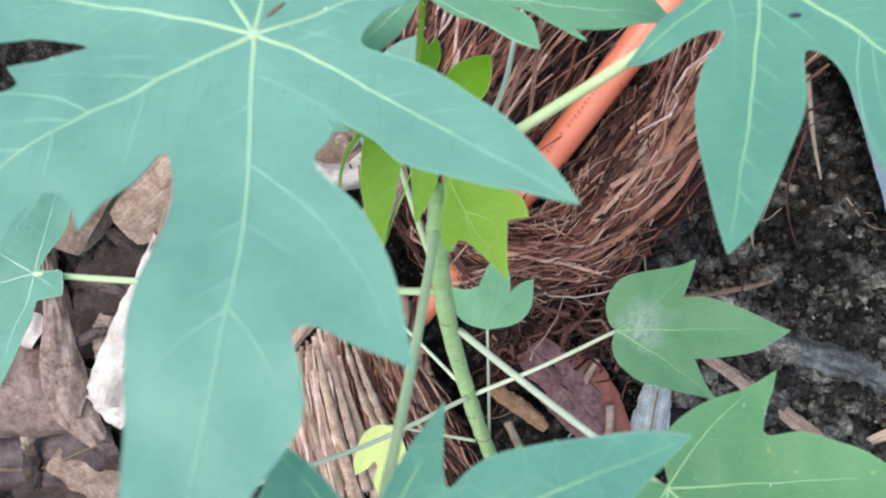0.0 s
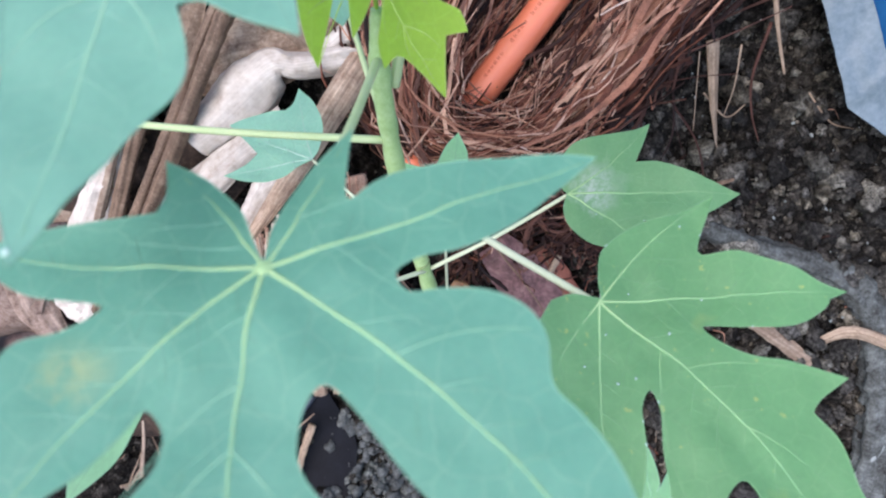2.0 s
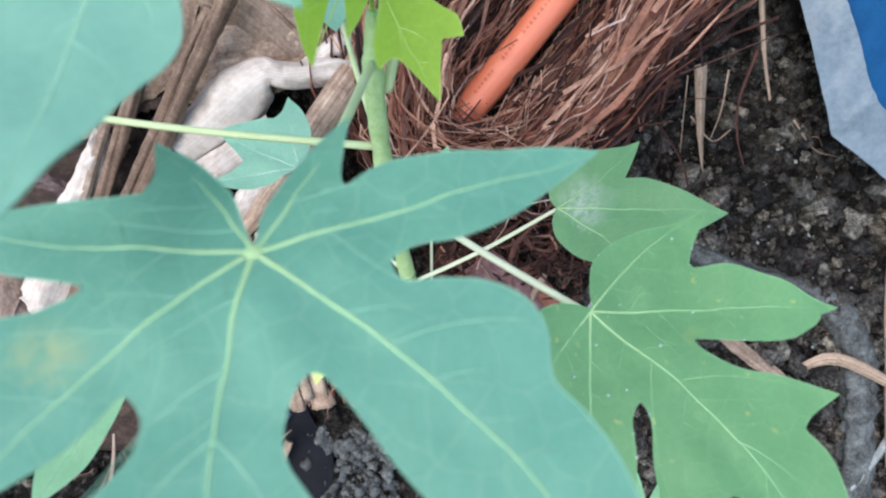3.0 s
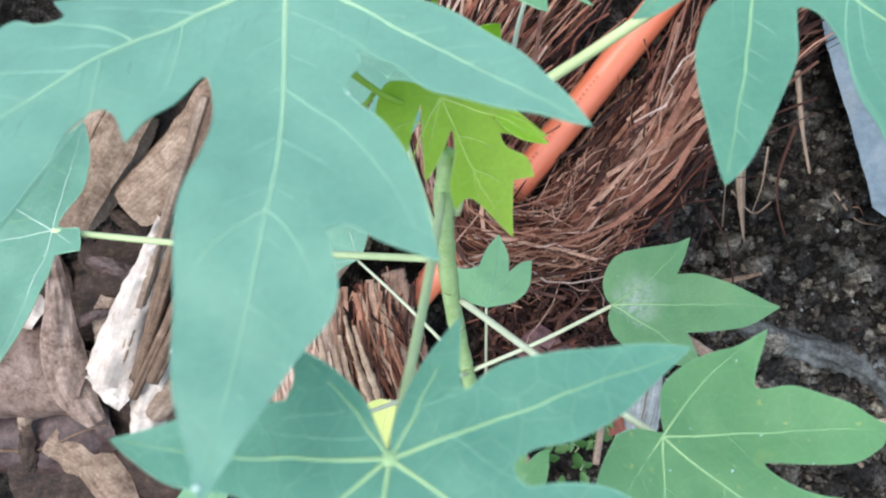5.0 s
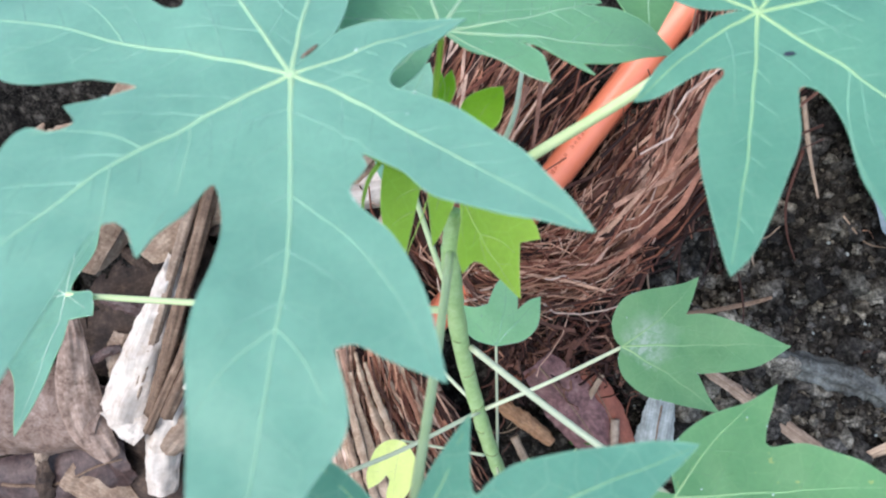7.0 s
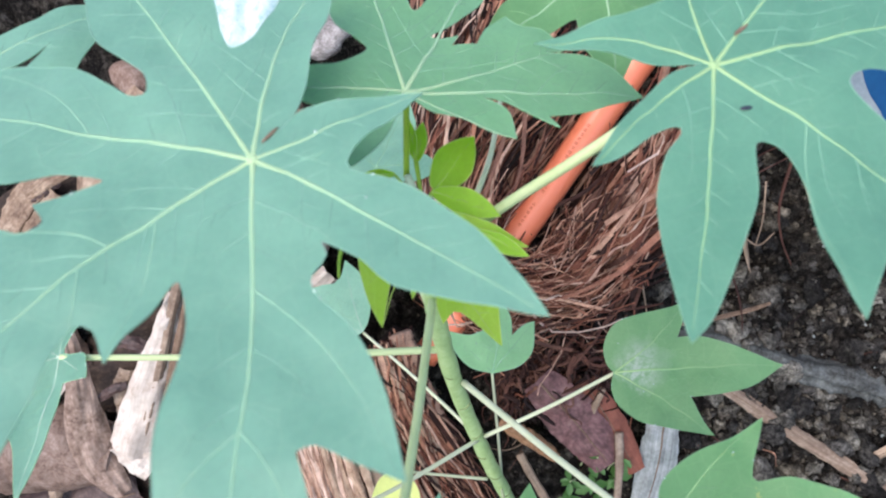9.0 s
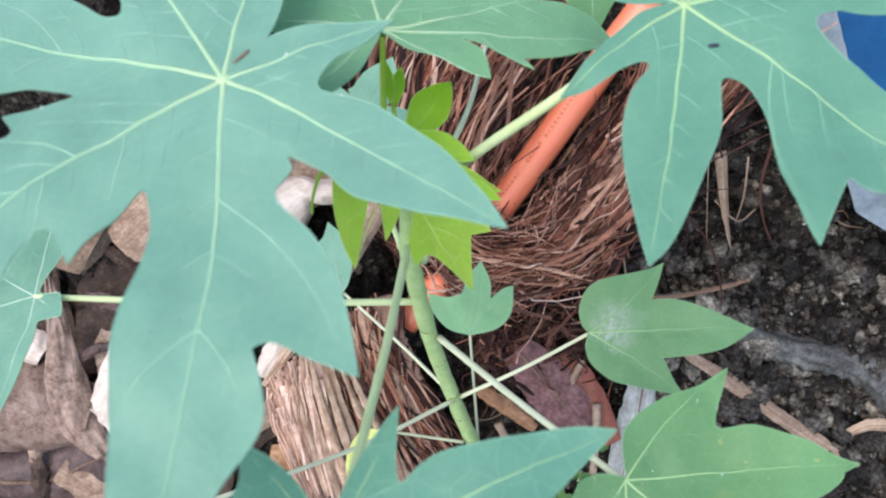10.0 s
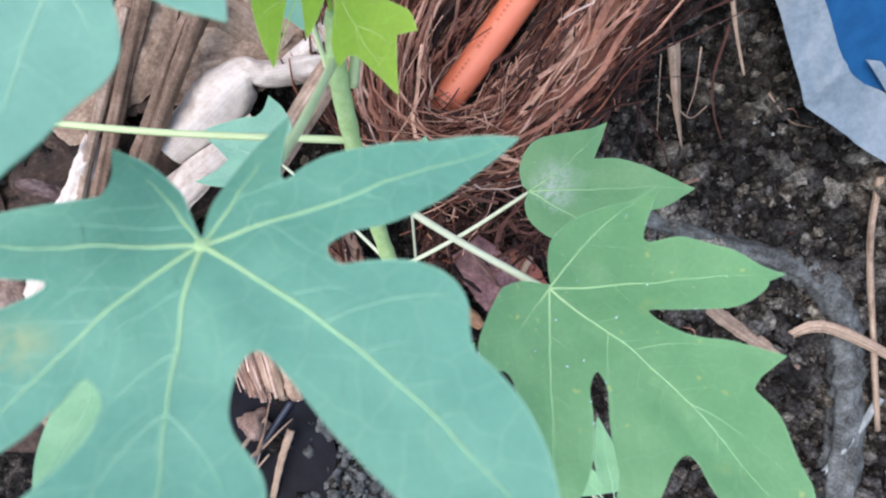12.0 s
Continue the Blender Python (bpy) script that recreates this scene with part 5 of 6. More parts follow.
curled_sheet("dry_leaf", [(-0.250, 0.312, 0.102), (-0.268, 0.280, 0.074), (-0.291, 0.244, 0.040), (-0.314, 0.203, 0.000)], 0.024, 2.5, M_DRY_PALE, WHITE, "dry leaf", DL, 4, 0.10, folds=2.3, midrib=False, widths=[0.35, 0.7, 1.0, 1.05])
curled_sheet("dry_leaf", [(-0.316, 0.212, 0.006), (-0.306, 0.201, -0.006), (-0.292, 0.192, -0.016)], 0.017, 1.2, M_DRY_PALE, "folded white end of a dry leaf", "dry leaf", DL, 5, widths=[1.0, 1.0, 0.9], **SMOOTH)
curled_sheet("dry_leaf", [(-0.250, 0.240, 0.025), (-0.268, 0.210, -0.004), (-0.282, 0.182, -0.032), (-0.286, 0.152, -0.062)], 0.030, 3.0, M_DRY_PALE, WHITE, "dry leaf", DL, 16, 0.10, folds=2.0, midrib=False, widths=[0.35, 0.6, 1.0, 0.75])
curled_sheet("dry_leaf", [(-0.352, 0.300, 0.085), (-0.348, 0.262, 0.052), (-0.348, 0.226, 0.018), (-0.340, 0.197, -0.010), (-0.322, 0.176, -0.032)], 0.0195, 1.5, M_DRY_TAN, "curled pale tan dry leaf, twisted along its length", "dry leaf", DL, 6, 0.06, (0.45, -0.6, 0.6), folds=1.6, widths=[0.15, 0.5, 0.95, 1.0, 0.45], midrib=False)
curled_sheet("dry_leaf", [(-0.470, 0.206, 0.001), (-0.425, 0.206, 0.001), (-0.382, 0.202, -0.003), (-0.335, 0.195, -0.013)], 0.060, 2.6, M_DRY_MOTTLED, MOTTLED, "dry leaf", DL, 7, 0.05, (0, -0.55, 0.85), widths=[1.0, 1.0, 0.95, 0.75], midrib=False)
curled_sheet("dry_leaf", [(-0.190, 0.402, 0.180), (-0.215, 0.362, 0.150), (-0.245, 0.340, 0.128), (-0.285, 0.318, 0.105)], 0.034, 1.5, M_DRY, MOTTLED, "dry leaf", DL, 8, 0.06, midrib=False)
curled_sheet("dry_leaf", [(-0.245, 0.427, 0.221), (-0.273, 0.393, 0.189), (-0.304, 0.354, 0.151), (-0.343, 0.303, 0.103)], 0.034, 1.5, M_DRY, "speckled brown dry leaf with a dark midrib", "dry leaf", DL, 30, 0.06, widths=[0.7, 1.0, 1.0, 0.8])
curled_sheet("dry_leaf", [(-0.273, 0.182, -0.027), (-0.242, 0.211, 0.0), (-0.216, 0.234, 0.023), (-0.19, 0.261, 0.048)], 0.020, 2.6, M_DRY_GREY, "greyish rolled dry leaf", "dry leaf", DL, 31, 0.08, folds=1.6, midrib=False)
curled_sheet("dry_leaf", [(-0.235, 0.345, 0.080), (-0.285, 0.322, 0.058), (-0.345, 0.300, 0.036)], 0.045, 1.4, M_DRY_DARK, "brown leaf under paler ones, darkened as shade", "dry leaf", DL, 17, 0.06, midrib=False)
curled_sheet("dry_leaf", [(-0.270, 0.385, 0.155), (-0.305, 0.345, 0.120), (-0.335, 0.310, 0.090)], 0.026, 2.0, M_DRY_GREY, "greyish dry leaf fold", "dry leaf", DL, 18, 0.06, midrib=False)
curled_sheet("dry_leaf", [(-0.46, 0.32, 0.065), (-0.42, 0.355, 0.10), (-0.36, 0.395, 0.15)], 0.045, 1.8, M_DRY, MOTTLED, "dry leaf", DL, 9, 0.06)
curled_sheet("dry_leaf", [(-0.47, 0.285, 0.035), (-0.42, 0.272, 0.028), (-0.385, 0.255, 0.010)], 0.030, 2.0, M_DRY_PALE, WHITE, "dry leaf", DL, 19, **SMOOTH)
curled_sheet("dry_leaf", [(-0.450, 0.160, -0.072), (-0.395, 0.160, -0.072), (-0.345, 0.176, -0.056), (-0.318, 0.182, -0.050)], 0.038, 1.6, M_DRY_PLUM, "purplish brown dead leaf", "dry leaf", DL, 10, 0.06)
curled_sheet("dry_leaf", [(-0.38, 0.165, -0.062), (-0.345, 0.150, -0.078), (-0.305, 0.112, -0.110)], 0.026, 1.8, M_DRY, "greyish brown dry leaf", "dry leaf", DL, 20, 0.06, midrib=False)
curled_sheet("dry_leaf", [(-0.085, 0.372, 0.150), (-0.120, 0.392, 0.172), (-0.155, 0.405, 0.185), (-0.20, 0.41, 0.19)], 0.040, 1.8, M_DRY_GREY, "fan of greyish brown dry leaf", "dry leaf", DL, 22, 0.06)
curled_sheet("dry_leaf", [(-0.020, 0.398, 0.180), (-0.055, 0.372, 0.160), (-0.095, 0.352, 0.135)], 0.012, 2.6, M_DRY_PALE, WHITE, "dry leaf", DL, 23, **SMOOTH)
curled_sheet("dry_leaf", [(0.060, 0.252, 0.032), (0.090, 0.224, 0.010), (0.122, 0.192, -0.020)], 0.023, 0.8, M_DRY_PURPLE, "reddish-purple dead leaf with spots", "dry leaf", DL, 11)
curled_sheet("dry_leaf", [(0.102, 0.252, 0.024), (0.124, 0.222, 0.0), (0.146, 0.188, -0.030)], 0.014, 0.9, M_RUST, "rust-red folded dead leaf", "dry leaf", DL, 24)
curled_sheet("dry_leaf", [(0.026, 0.222, 0.012), (0.050, 0.210, 0.002), (0.076, 0.196, -0.014)], 0.0105, 2.6, M_OCHRE, "small ochre-brown curled dead leaf", "dry leaf", DL, 12, 0.5, folds=2.2, midrib=False)
curled_sheet("dry_leaf", [(0.172, 0.232, 0.004), (0.166, 0.195, -0.030), (0.152, 0.155, -0.065)], 0.018, 0.9, M_DRY_WHITE_GREEN, "grey-white withered leaf strip", "dry leaf", DL, 13)
curled_sheet("dry_leaf", [(-0.165, 0.175, -0.030), (-0.125, 0.170, -0.032), (-0.085, 0.160, -0.045)], 0.016, 1.2, M_OCHRE, "small tan curled dead leaf", "dry leaf", DL, 25, midrib=False)
curled_sheet("bark_strip", [(0.195, 0.262, 0.026), (0.255, 0.232, -0.002), (0.315, 0.200, -0.030), (0.372, 0.172, -0.055)], 0.0075, 1.6, M_DRY_GREY, "flat strip of pale brown bark", "bark strip", DL, 14, 0.6, folds=2.4)
curled_sheet("bark_strip", [(0.350, 0.196, -0.030), (0.372, 0.202, -0.018), (0.402, 0.196, -0.020), (0.470, 0.172, -0.045)], 0.0062, 1.5, M_STRAW, "pale curved strip of dry bark", "bark strip", DL, 15)
curled_sheet("bark_strip", [(0.150, 0.290, 0.060), (0.195, 0.292, 0.055), (0.240, 0.300, 0.058), (0.262, 0.306, 0.060)], 0.0024, 1.6, M_STICK, "splintered reddish brown strip", "bark strip", DL, 26)
ROOT = [(0.150, 0.308, 0.030), (0.205, 0.292, 0.032), (0.255, 0.276, 0.025), (0.300, 0.262, 0.015), (0.350, 0.252, 0.006), (0.388, 0.230, -0.011), (0.411, 0.190, -0.050), (0.422, 0.138, -0.097), (0.418, 0.070, -0.150)]
root = tube("root", [Vector(p) - Vector(ROOT[4]) for p in ROOT], 0.010, 0.018, M_ROOT, None, "", 26, 90, 0.8, 0.35, 3, 0.5)
root.location = ROOT[4]
for k, (x, y, dx, dy) in enumerate([(0.262, 0.290, 0.02, 0.03), (0.310, 0.270, -0.01, -0.035), (0.345, 0.265, 0.03, 0.03), (0.395, 0.215, -0.035, -0.02), (0.418, 0.150, 0.03, -0.01)]):
    line = [(x + dx * f, y + dy * f, ground_height(x + dx * f, y + dy * f) + 0.002 - 0.006 * f * f) for f in (0, 0.5, 1.0)]
    tube("rootlet", [Vector(p) - Vector(ROOT[4]) for p in line], 0.0014, 0.0006, M_ROOT, root, "", 7, 14, 1.0, 0.2, k)
tagged(root, "thick greyish root half buried in soil", "root")


# bottom layer of old leaves, coloured dark for the shade between upper ones
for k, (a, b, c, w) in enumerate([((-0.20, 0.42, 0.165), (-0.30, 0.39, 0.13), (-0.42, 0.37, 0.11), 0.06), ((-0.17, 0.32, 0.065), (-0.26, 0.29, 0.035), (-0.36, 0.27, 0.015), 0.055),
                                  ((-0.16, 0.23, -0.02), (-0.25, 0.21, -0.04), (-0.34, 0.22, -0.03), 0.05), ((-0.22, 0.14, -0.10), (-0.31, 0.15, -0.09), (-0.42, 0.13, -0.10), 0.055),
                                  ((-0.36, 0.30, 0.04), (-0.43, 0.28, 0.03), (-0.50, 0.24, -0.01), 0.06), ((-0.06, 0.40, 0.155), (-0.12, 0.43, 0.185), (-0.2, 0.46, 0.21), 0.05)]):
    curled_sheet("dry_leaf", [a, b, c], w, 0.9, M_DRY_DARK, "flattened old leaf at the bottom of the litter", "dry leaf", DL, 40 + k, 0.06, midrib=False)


rf = random.Random(31)
for k in range(26):
    x = rf.uniform(-0.40, -0.16)
    y = rf.uniform(0.16, 0.40)
    z = slope(x, y) + rf.uniform(0.0, 0.022)
    a, ln = rf.uniform(0, 6.28), rf.uniform(0.012, 0.030)
    way = Vector((math.cos(a), math.sin(a), 0.9 * math.sin(a)))
    mid = Vector((x, y, z))
    kind = rf.choice((M_DRY_GREY, M_DRY_DARK, M_DRY_DARK, M_DRY_PLUM, M_DRY))
    curled_sheet("leaf_fragment", [mid - way * ln, mid + Vector((0, 0, 0.004)), mid + way * ln], rf.uniform(0.005, 0.013), rf.uniform(0.8, 2.8), kind, "torn scrap of dry leaf in the litter", "leaf fragment", "scraps of dry leaf", 200 + k, 0.35, folds=1.8, midrib=False)


def stalk(ctrl, r, label, seed, mat=None, flat=0.6, group="dry stalks"):
    o = Vector(ctrl[0])
    ob = tube("dry_stalk", [Vector(p) - o for p in ctrl], r, r * 0.85, mat or M_STICK, None, "", 22, 60, flat, 0.12, seed, 0.45)
    ob.location = o
    return tagged(ob, label, "stalk", group)


stalk([(-0.140, 0.380, 0.190), (-0.172, 0.332, 0.143), (-0.210, 0.275, 0.085), (-0.265, 0.205, 0.005)], 0.0064, "brown ribbed dry leaf stalk", 1, None, 1.0)
stalk([(-0.155, 0.372, 0.180), (-0.188, 0.325, 0.132), (-0.226, 0.270, 0.076), (-0.285, 0.195, -0.01)], 0.0052, "brown ribbed dry leaf stalk", 2, None, 1.0)
stalk([(-0.194, 0.392, 0.180), (-0.222, 0.335, 0.124), (-0.250, 0.276, 0.066), (-0.285, 0.21, -0.005)], 0.0066, "brown ribbed dry leaf stalk", 3, None, 1.0)
stalk([(-0.210, 0.385, 0.172), (-0.240, 0.325, 0.116), (-0.268, 0.270, 0.060), (-0.300, 0.215, 0.0)], 0.0048, "thin pale brown dry leaf stalk", 4, M_DRY_GREY, 0.8)



# ---- blue sack with a whitish hem ----
def loft(name, rails, mat, parent, origin, n=40, m=10, crumple=0.002, thickness=0.001, seed=0):
    """A sheet stretched between rails (smooth lines of control points)."""
    fine = [curve_points([Vector(p) - origin for p in r], n) for r in rails]
    verts = []
    for j in range(m):
        k = j / (m - 1) * (len(fine) - 1)
        i = min(int(k), len(fine) - 2)
        for c in range(n):
            p = fine[i][c].lerp(fine[i + 1][c], k - i)
            verts.append(p + Vector((0, -0.5, 0.8)) * (crumple * noise.noise(p * 30 + Vector((seed, 0, 0))) + 0.4 * crumple * noise.noise(p * 95)))
    faces = [(j * n + c, j * n + c + 1, (j + 1) * n + c + 1, (j + 1) * n + c) for j in range(m - 1) for c in range(n - 1)]
    return thick_sheet(name, verts, faces, mat, thickness, parent)


sack = thing("blue_sack", (0.38, 0.36, 0.10), "blue woven sack with a wide whitish plastic hem", "sack")
ko = sack.location
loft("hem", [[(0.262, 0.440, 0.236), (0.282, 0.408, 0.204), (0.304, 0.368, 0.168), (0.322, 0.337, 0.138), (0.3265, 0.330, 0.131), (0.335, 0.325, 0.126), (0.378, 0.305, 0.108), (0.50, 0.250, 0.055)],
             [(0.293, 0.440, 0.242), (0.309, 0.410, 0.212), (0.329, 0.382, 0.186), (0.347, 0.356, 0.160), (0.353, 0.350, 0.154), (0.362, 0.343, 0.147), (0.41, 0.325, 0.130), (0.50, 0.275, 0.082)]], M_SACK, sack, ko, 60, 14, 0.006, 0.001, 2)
loft("body", [[(0.291, 0.440, 0.238), (0.307, 0.410, 0.208), (0.327, 0.382, 0.182), (0.345, 0.356, 0.156), (0.351, 0.350, 0.150), (0.360, 0.343, 0.143), (0.408, 0.325, 0.126), (0.50, 0.275, 0.078)],
              [(0.35, 0.46, 0.272), (0.37, 0.43, 0.245), (0.39, 0.41, 0.225), (0.41, 0.395, 0.208), (0.42, 0.388, 0.20), (0.43, 0.38, 0.192), (0.46, 0.36, 0.172), (0.54, 0.32, 0.12)],
              [(0.45, 0.50, 0.25), (0.47, 0.48, 0.23), (0.49, 0.46, 0.21), (0.51, 0.44, 0.19), (0.52, 0.43, 0.18), (0.53, 0.42, 0.17), (0.56, 0.40, 0.15), (0.62, 0.37, 0.10)]], M_BLUE, sack, ko, 60, 16, 0.004, 0.001, 5)
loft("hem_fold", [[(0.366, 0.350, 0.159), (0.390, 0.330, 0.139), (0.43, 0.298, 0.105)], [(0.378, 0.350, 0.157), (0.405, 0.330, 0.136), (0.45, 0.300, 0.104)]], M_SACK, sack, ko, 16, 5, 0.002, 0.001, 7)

# ---- crumpled pale plastic bag ----
bag = thing("plastic_bag", (-0.17, 0.51, 0.22), "crumpled white and pale green plastic bag", "plastic bag")
loft("bag_film", [[(-0.235, 0.480, 0.238), (-0.195, 0.455, 0.230), (-0.160, 0.452, 0.230), (-0.12, 0.480, 0.245)],
                  [(-0.24, 0.54, 0.30), (-0.20, 0.52, 0.30), (-0.15, 0.53, 0.305), (-0.11, 0.54, 0.29)],
                  [(-0.22, 0.60, 0.32), (-0.18, 0.60, 0.34), (-0.14, 0.60, 0.33), (-0.10, 0.60, 0.31)]], M_PLASTIC, bag, bag.location, 30, 18, 0.012, 0.0006, 9)


# ---- lumps: seed, clods, ash, crumbs ----
def lump_mesh(seed, level=1, rough=0.25):
    bm = bmesh.new()
    bmesh.ops.create_icosphere(bm, subdivisions=level, radius=1.0)
    o = Vector((seed * 3.1, seed * 1.7, 0))
    for v in bm.verts:
        v.co *= 1 + rough * noise.noise(v.co * 1.3 + o) * 1.6 + 0.5 * rough * noise.noise(v.co * 3.1 + o) - 0.6 * rough * abs(noise.noise(v.co * 2.3 - o)) + 0.35 * rough * noise.noise(v.co * 6.5 + o)
    out = [v.co.copy() for v in bm.verts], [tuple(v.index for v in f.verts) for f in bm.faces]
    bm.free()
    return out


nut_v, nut_f = lump_mesh(3, 3, 0.06)
nut = mesh_object("seed_pod", [Vector((v.x * 0.021, v.y * 0.014, v.z * 0.013)) for v in nut_v], nut_f, M_NUT)
nut.matrix_world = pose(-0.268, 0.452, 0.216, 10, 15, -35)
tagged(nut, "rounded brown seed pod lying on soil", "seed pod")


# crumpled grey-white lump, rather like dry paper, given a stone's shape
stone_v, stone_f = lump_mesh(14, 3, 0.22)
M_STONE = plain("pale_mottled_lump", [(0.34, (0.12, 0.105, 0.095)), (0.5, (0.33, 0.305, 0.29)), (0.66, (0.56, 0.53, 0.51))], 130, 0.8, 0.3, 600, 0.002, 0.8)
stone = mesh_object("stone", [Vector((v.x * 0.026, v.y * 0.017, v.z * 0.015)) for v in stone_v], stone_f, M_STONE)
stone.matrix_world = pose(-0.103, 0.460, 0.243, 8, -12, 20)
tagged(stone, "pale mottled lump lying on the bank", "stone")


def scatter(name, count, area, sizes, mat, label, category, seed, kinds, sink=0.3, dense=None, level=1):
    """Loose lumps lying on the bank, too many to count."""
    rng = random.Random(seed)
    shapes = [lump_mesh(seed * 10 + k, level, 0.55) for k in range(kinds)]
    verts, faces = [], []
    (x0, x1), (y0, y1) = area
    while count > 0:
        x, y = rng.uniform(x0, x1), rng.uniform(y0, y1)
        if dense and noise.noise(Vector((x * 14, y * 14, seed))) < rng.uniform(-0.7, dense):
            continue
        count -= 1
        r = sizes[0] * (sizes[1] / sizes[0]) ** (rng.random() ** 2.2)
        v, f = shapes[rng.randrange(kinds)]
        turn = Euler((rng.uniform(0, 6), rng.uniform(0, 6), rng.uniform(0, 6))).to_matrix()
        s = Vector((r * rng.uniform(0.7, 1.25), r * rng.uniform(0.7, 1.25), r * rng.uniform(0.6, 1.0)))
        p = Vector((x, y, ground_height(x, y) + r * (1 - 2 * sink) * 0.6))
        base = len(verts)
        verts += [turn @ Vector((a.x * s.x, a.y * s.y, a.z * s.z)) + p for a in v]
        faces += [tuple(k + base for k in q) for q in f]
    ob = mesh_object(name, verts, faces, mat, None, "", level > 1)
    return tagged(ob, label, category, kind="stuff")


scatter("soil_crumbs", 14000, ((0.12, 0.55), (0.02, 0.48)), (0.0009, 0.006), M_CLOD, "loose grey-black crumbs of soil", "soil", 5, 14, dense=0.3)
scatter("soil_crumbs", 2500, ((-0.5, 0.14), (0.0, 0.50)), (0.001, 0.006), M_CLOD, "loose grey-black crumbs of soil", "soil", 6, 10)
scatter("soil_clods", 1700, ((0.16, 0.55), (0.03, 0.48)), (0.003, 0.014), M_CLOD_GREY, "larger rough clods of dark soil", "soil", 7, 16, 0.36, level=2)
clods = []
for k in range(8):
    v, f = lump_mesh(110 + k, 3, 0.55)
    clods.append(mesh_object("soil_clod", [p * 0.008 for p in v], f, M_CLOD_GREY if k % 2 else M_CLOD))
rc = random.Random(12)
for k in range(170):
    x, y = rc.uniform(0.19, 0.52), rc.uniform(0.05, 0.44)
    r = 0.005 * 3.2 ** (rc.random() ** 1.8)
    ob = clods[k] if k < 8 else new("soil_clod", clods[k % 8].data)
    ob.matrix_world = pose(x, y, ground_height(x, y) + 0.1 * r, rc.uniform(0, 360), rc.uniform(0, 360), rc.uniform(0, 360)) @ Matrix.Diagonal((r / 0.008, r / 0.008 * rc.uniform(0.7, 1.2), r / 0.008 * rc.uniform(0.6, 1.0), 1.0))
    tagged(ob, "rough clod of dark crumbly soil", "clod", "clods on the bank")
scatter("ash_lumps", 620, ((-0.088, 0.0), (0.03, 0.14)), (0.0022, 0.0085), M_ASH, "crumpled grey lumps of ash and soil", "ash", 8, 12, 0.15, level=2)
scatter("pale_grit", 480, ((0.15, 0.5), (0.05, 0.42)), (0.0006, 0.0022), M_DRY_WHITE_GREEN, "small pale grit and flakes on the soil", "grit", 9, 8, 0.1)


# ---- straws and rootlets on the bank ----
def straw(ctrl, r, mat, label, seed, flat=0.5, tip=0.4):
    o = Vector(ctrl[0])
    ob = tube("straw", [Vector(p) - o for p in ctrl], r, r * tip, mat, None, "", 7, 22, flat, 0.2, seed)
    ob.location = o
    return tagged(ob, label, "straw", "straws on the bank")


straw([(0.224, 0.375, 0.150), (0.234, 0.348, 0.110), (0.246, 0.335, 0.075), (0.2545, 0.3365, 0.0555)], 0.0056, M_STRAW, "pale pointed straw blade hanging from husk", 1, 0.3, 0.15)
straw([(0.262, 0.415, 0.190), (0.274, 0.385, 0.155), (0.286, 0.362, 0.128)], 0.0030, M_STRAW, "thin brown hanging straw", 2)
straw([(0.270, 0.390, 0.155), (0.262, 0.362, 0.125), (0.268, 0.345, 0.100), (0.278, 0.33, 0.082)], 0.0016, M_FIBRE_DARK, "thin reddish brown rootlet", 3)
straw([(0.200, 0.345, 0.11), (0.225, 0.325, 0.085), (0.236, 0.300, 0.060), (0.238, 0.28, 0.04)], 0.0014, M_FIBRE_DARK, "thin reddish brown rootlet", 4)
straw([(0.408, 0.300, 0.075), (0.412, 0.26, 0.03), (0.430, 0.19, -0.035), (0.446, 0.13, -0.09)], 0.0034, M_STRAW, "upright pale dry plant stem", 5, 0.8, 0.8)
straw([(0.445, 0.155, -0.07), (0.425, 0.125, -0.095), (0.397, 0.093, -0.125), (0.37, 0.08, -0.14)], 0.0042, M_DRY_WHITE_GREEN, "bent greyish dry plant stem", 6, 0.6)
straw([(0.308, 0.352, 0.118), (0.330, 0.338, 0.100), (0.352, 0.336, 0.094)], 0.0012, M_STRAW, "wiry pale rootlet on soil", 7)
straw([(0.225, 0.352, 0.115), (0.247, 0.342, 0.098), (0.262, 0.350, 0.104)], 0.0013, M_STRAW, "wiry pale rootlet on soil", 8)
straw([(0.043, 0.203, -0.018), (0.055, 0.185, -0.036), (0.070, 0.164, -0.055)], 0.0042, M_STRAW, "pale broken straw stub", 9, 0.5, 0.9)
straw([(0.117, 0.246, 0.026), (0.106, 0.228, 0.008), (0.096, 0.210, -0.012)], 0.0030, M_STRAW, "pale broken straw stub", 10, 0.5, 0.9)
straw([(0.130, 0.215, 0.000), (0.130, 0.190, -0.022), (0.128, 0.165, -0.046)], 0.0040, M_DRY_GREY, "greyish flat straw lying on soil", 11, 0.4, 0.9)
rs = random.Random(77)
for k in range(55):
    x, y = rs.uniform(0.02, 0.50), rs.uniform(0.08, 0.40)
    a, ln = rs.uniform(0, 6.28), rs.uniform(0.015, 0.05)
    bendy = rs.uniform(-0.5, 0.5)
    ctrl = []
    for i in range(4):
        f = i / 3
        px, py = x + ln * f * math.cos(a + bendy * f), y + ln * f * math.sin(a + bendy * f)
        ctrl.append((px, py, ground_height(px, py) + 0.003 + rs.uniform(0, 0.006)))
    straw(ctrl, rs.uniform(0.0003, 0.0009), rs.choice((M_STRAW, M_FIBRE, M_FIBRE_DARK, M_FIBRE_DARK)), "short dry fibre lying on the soil", 20 + k)

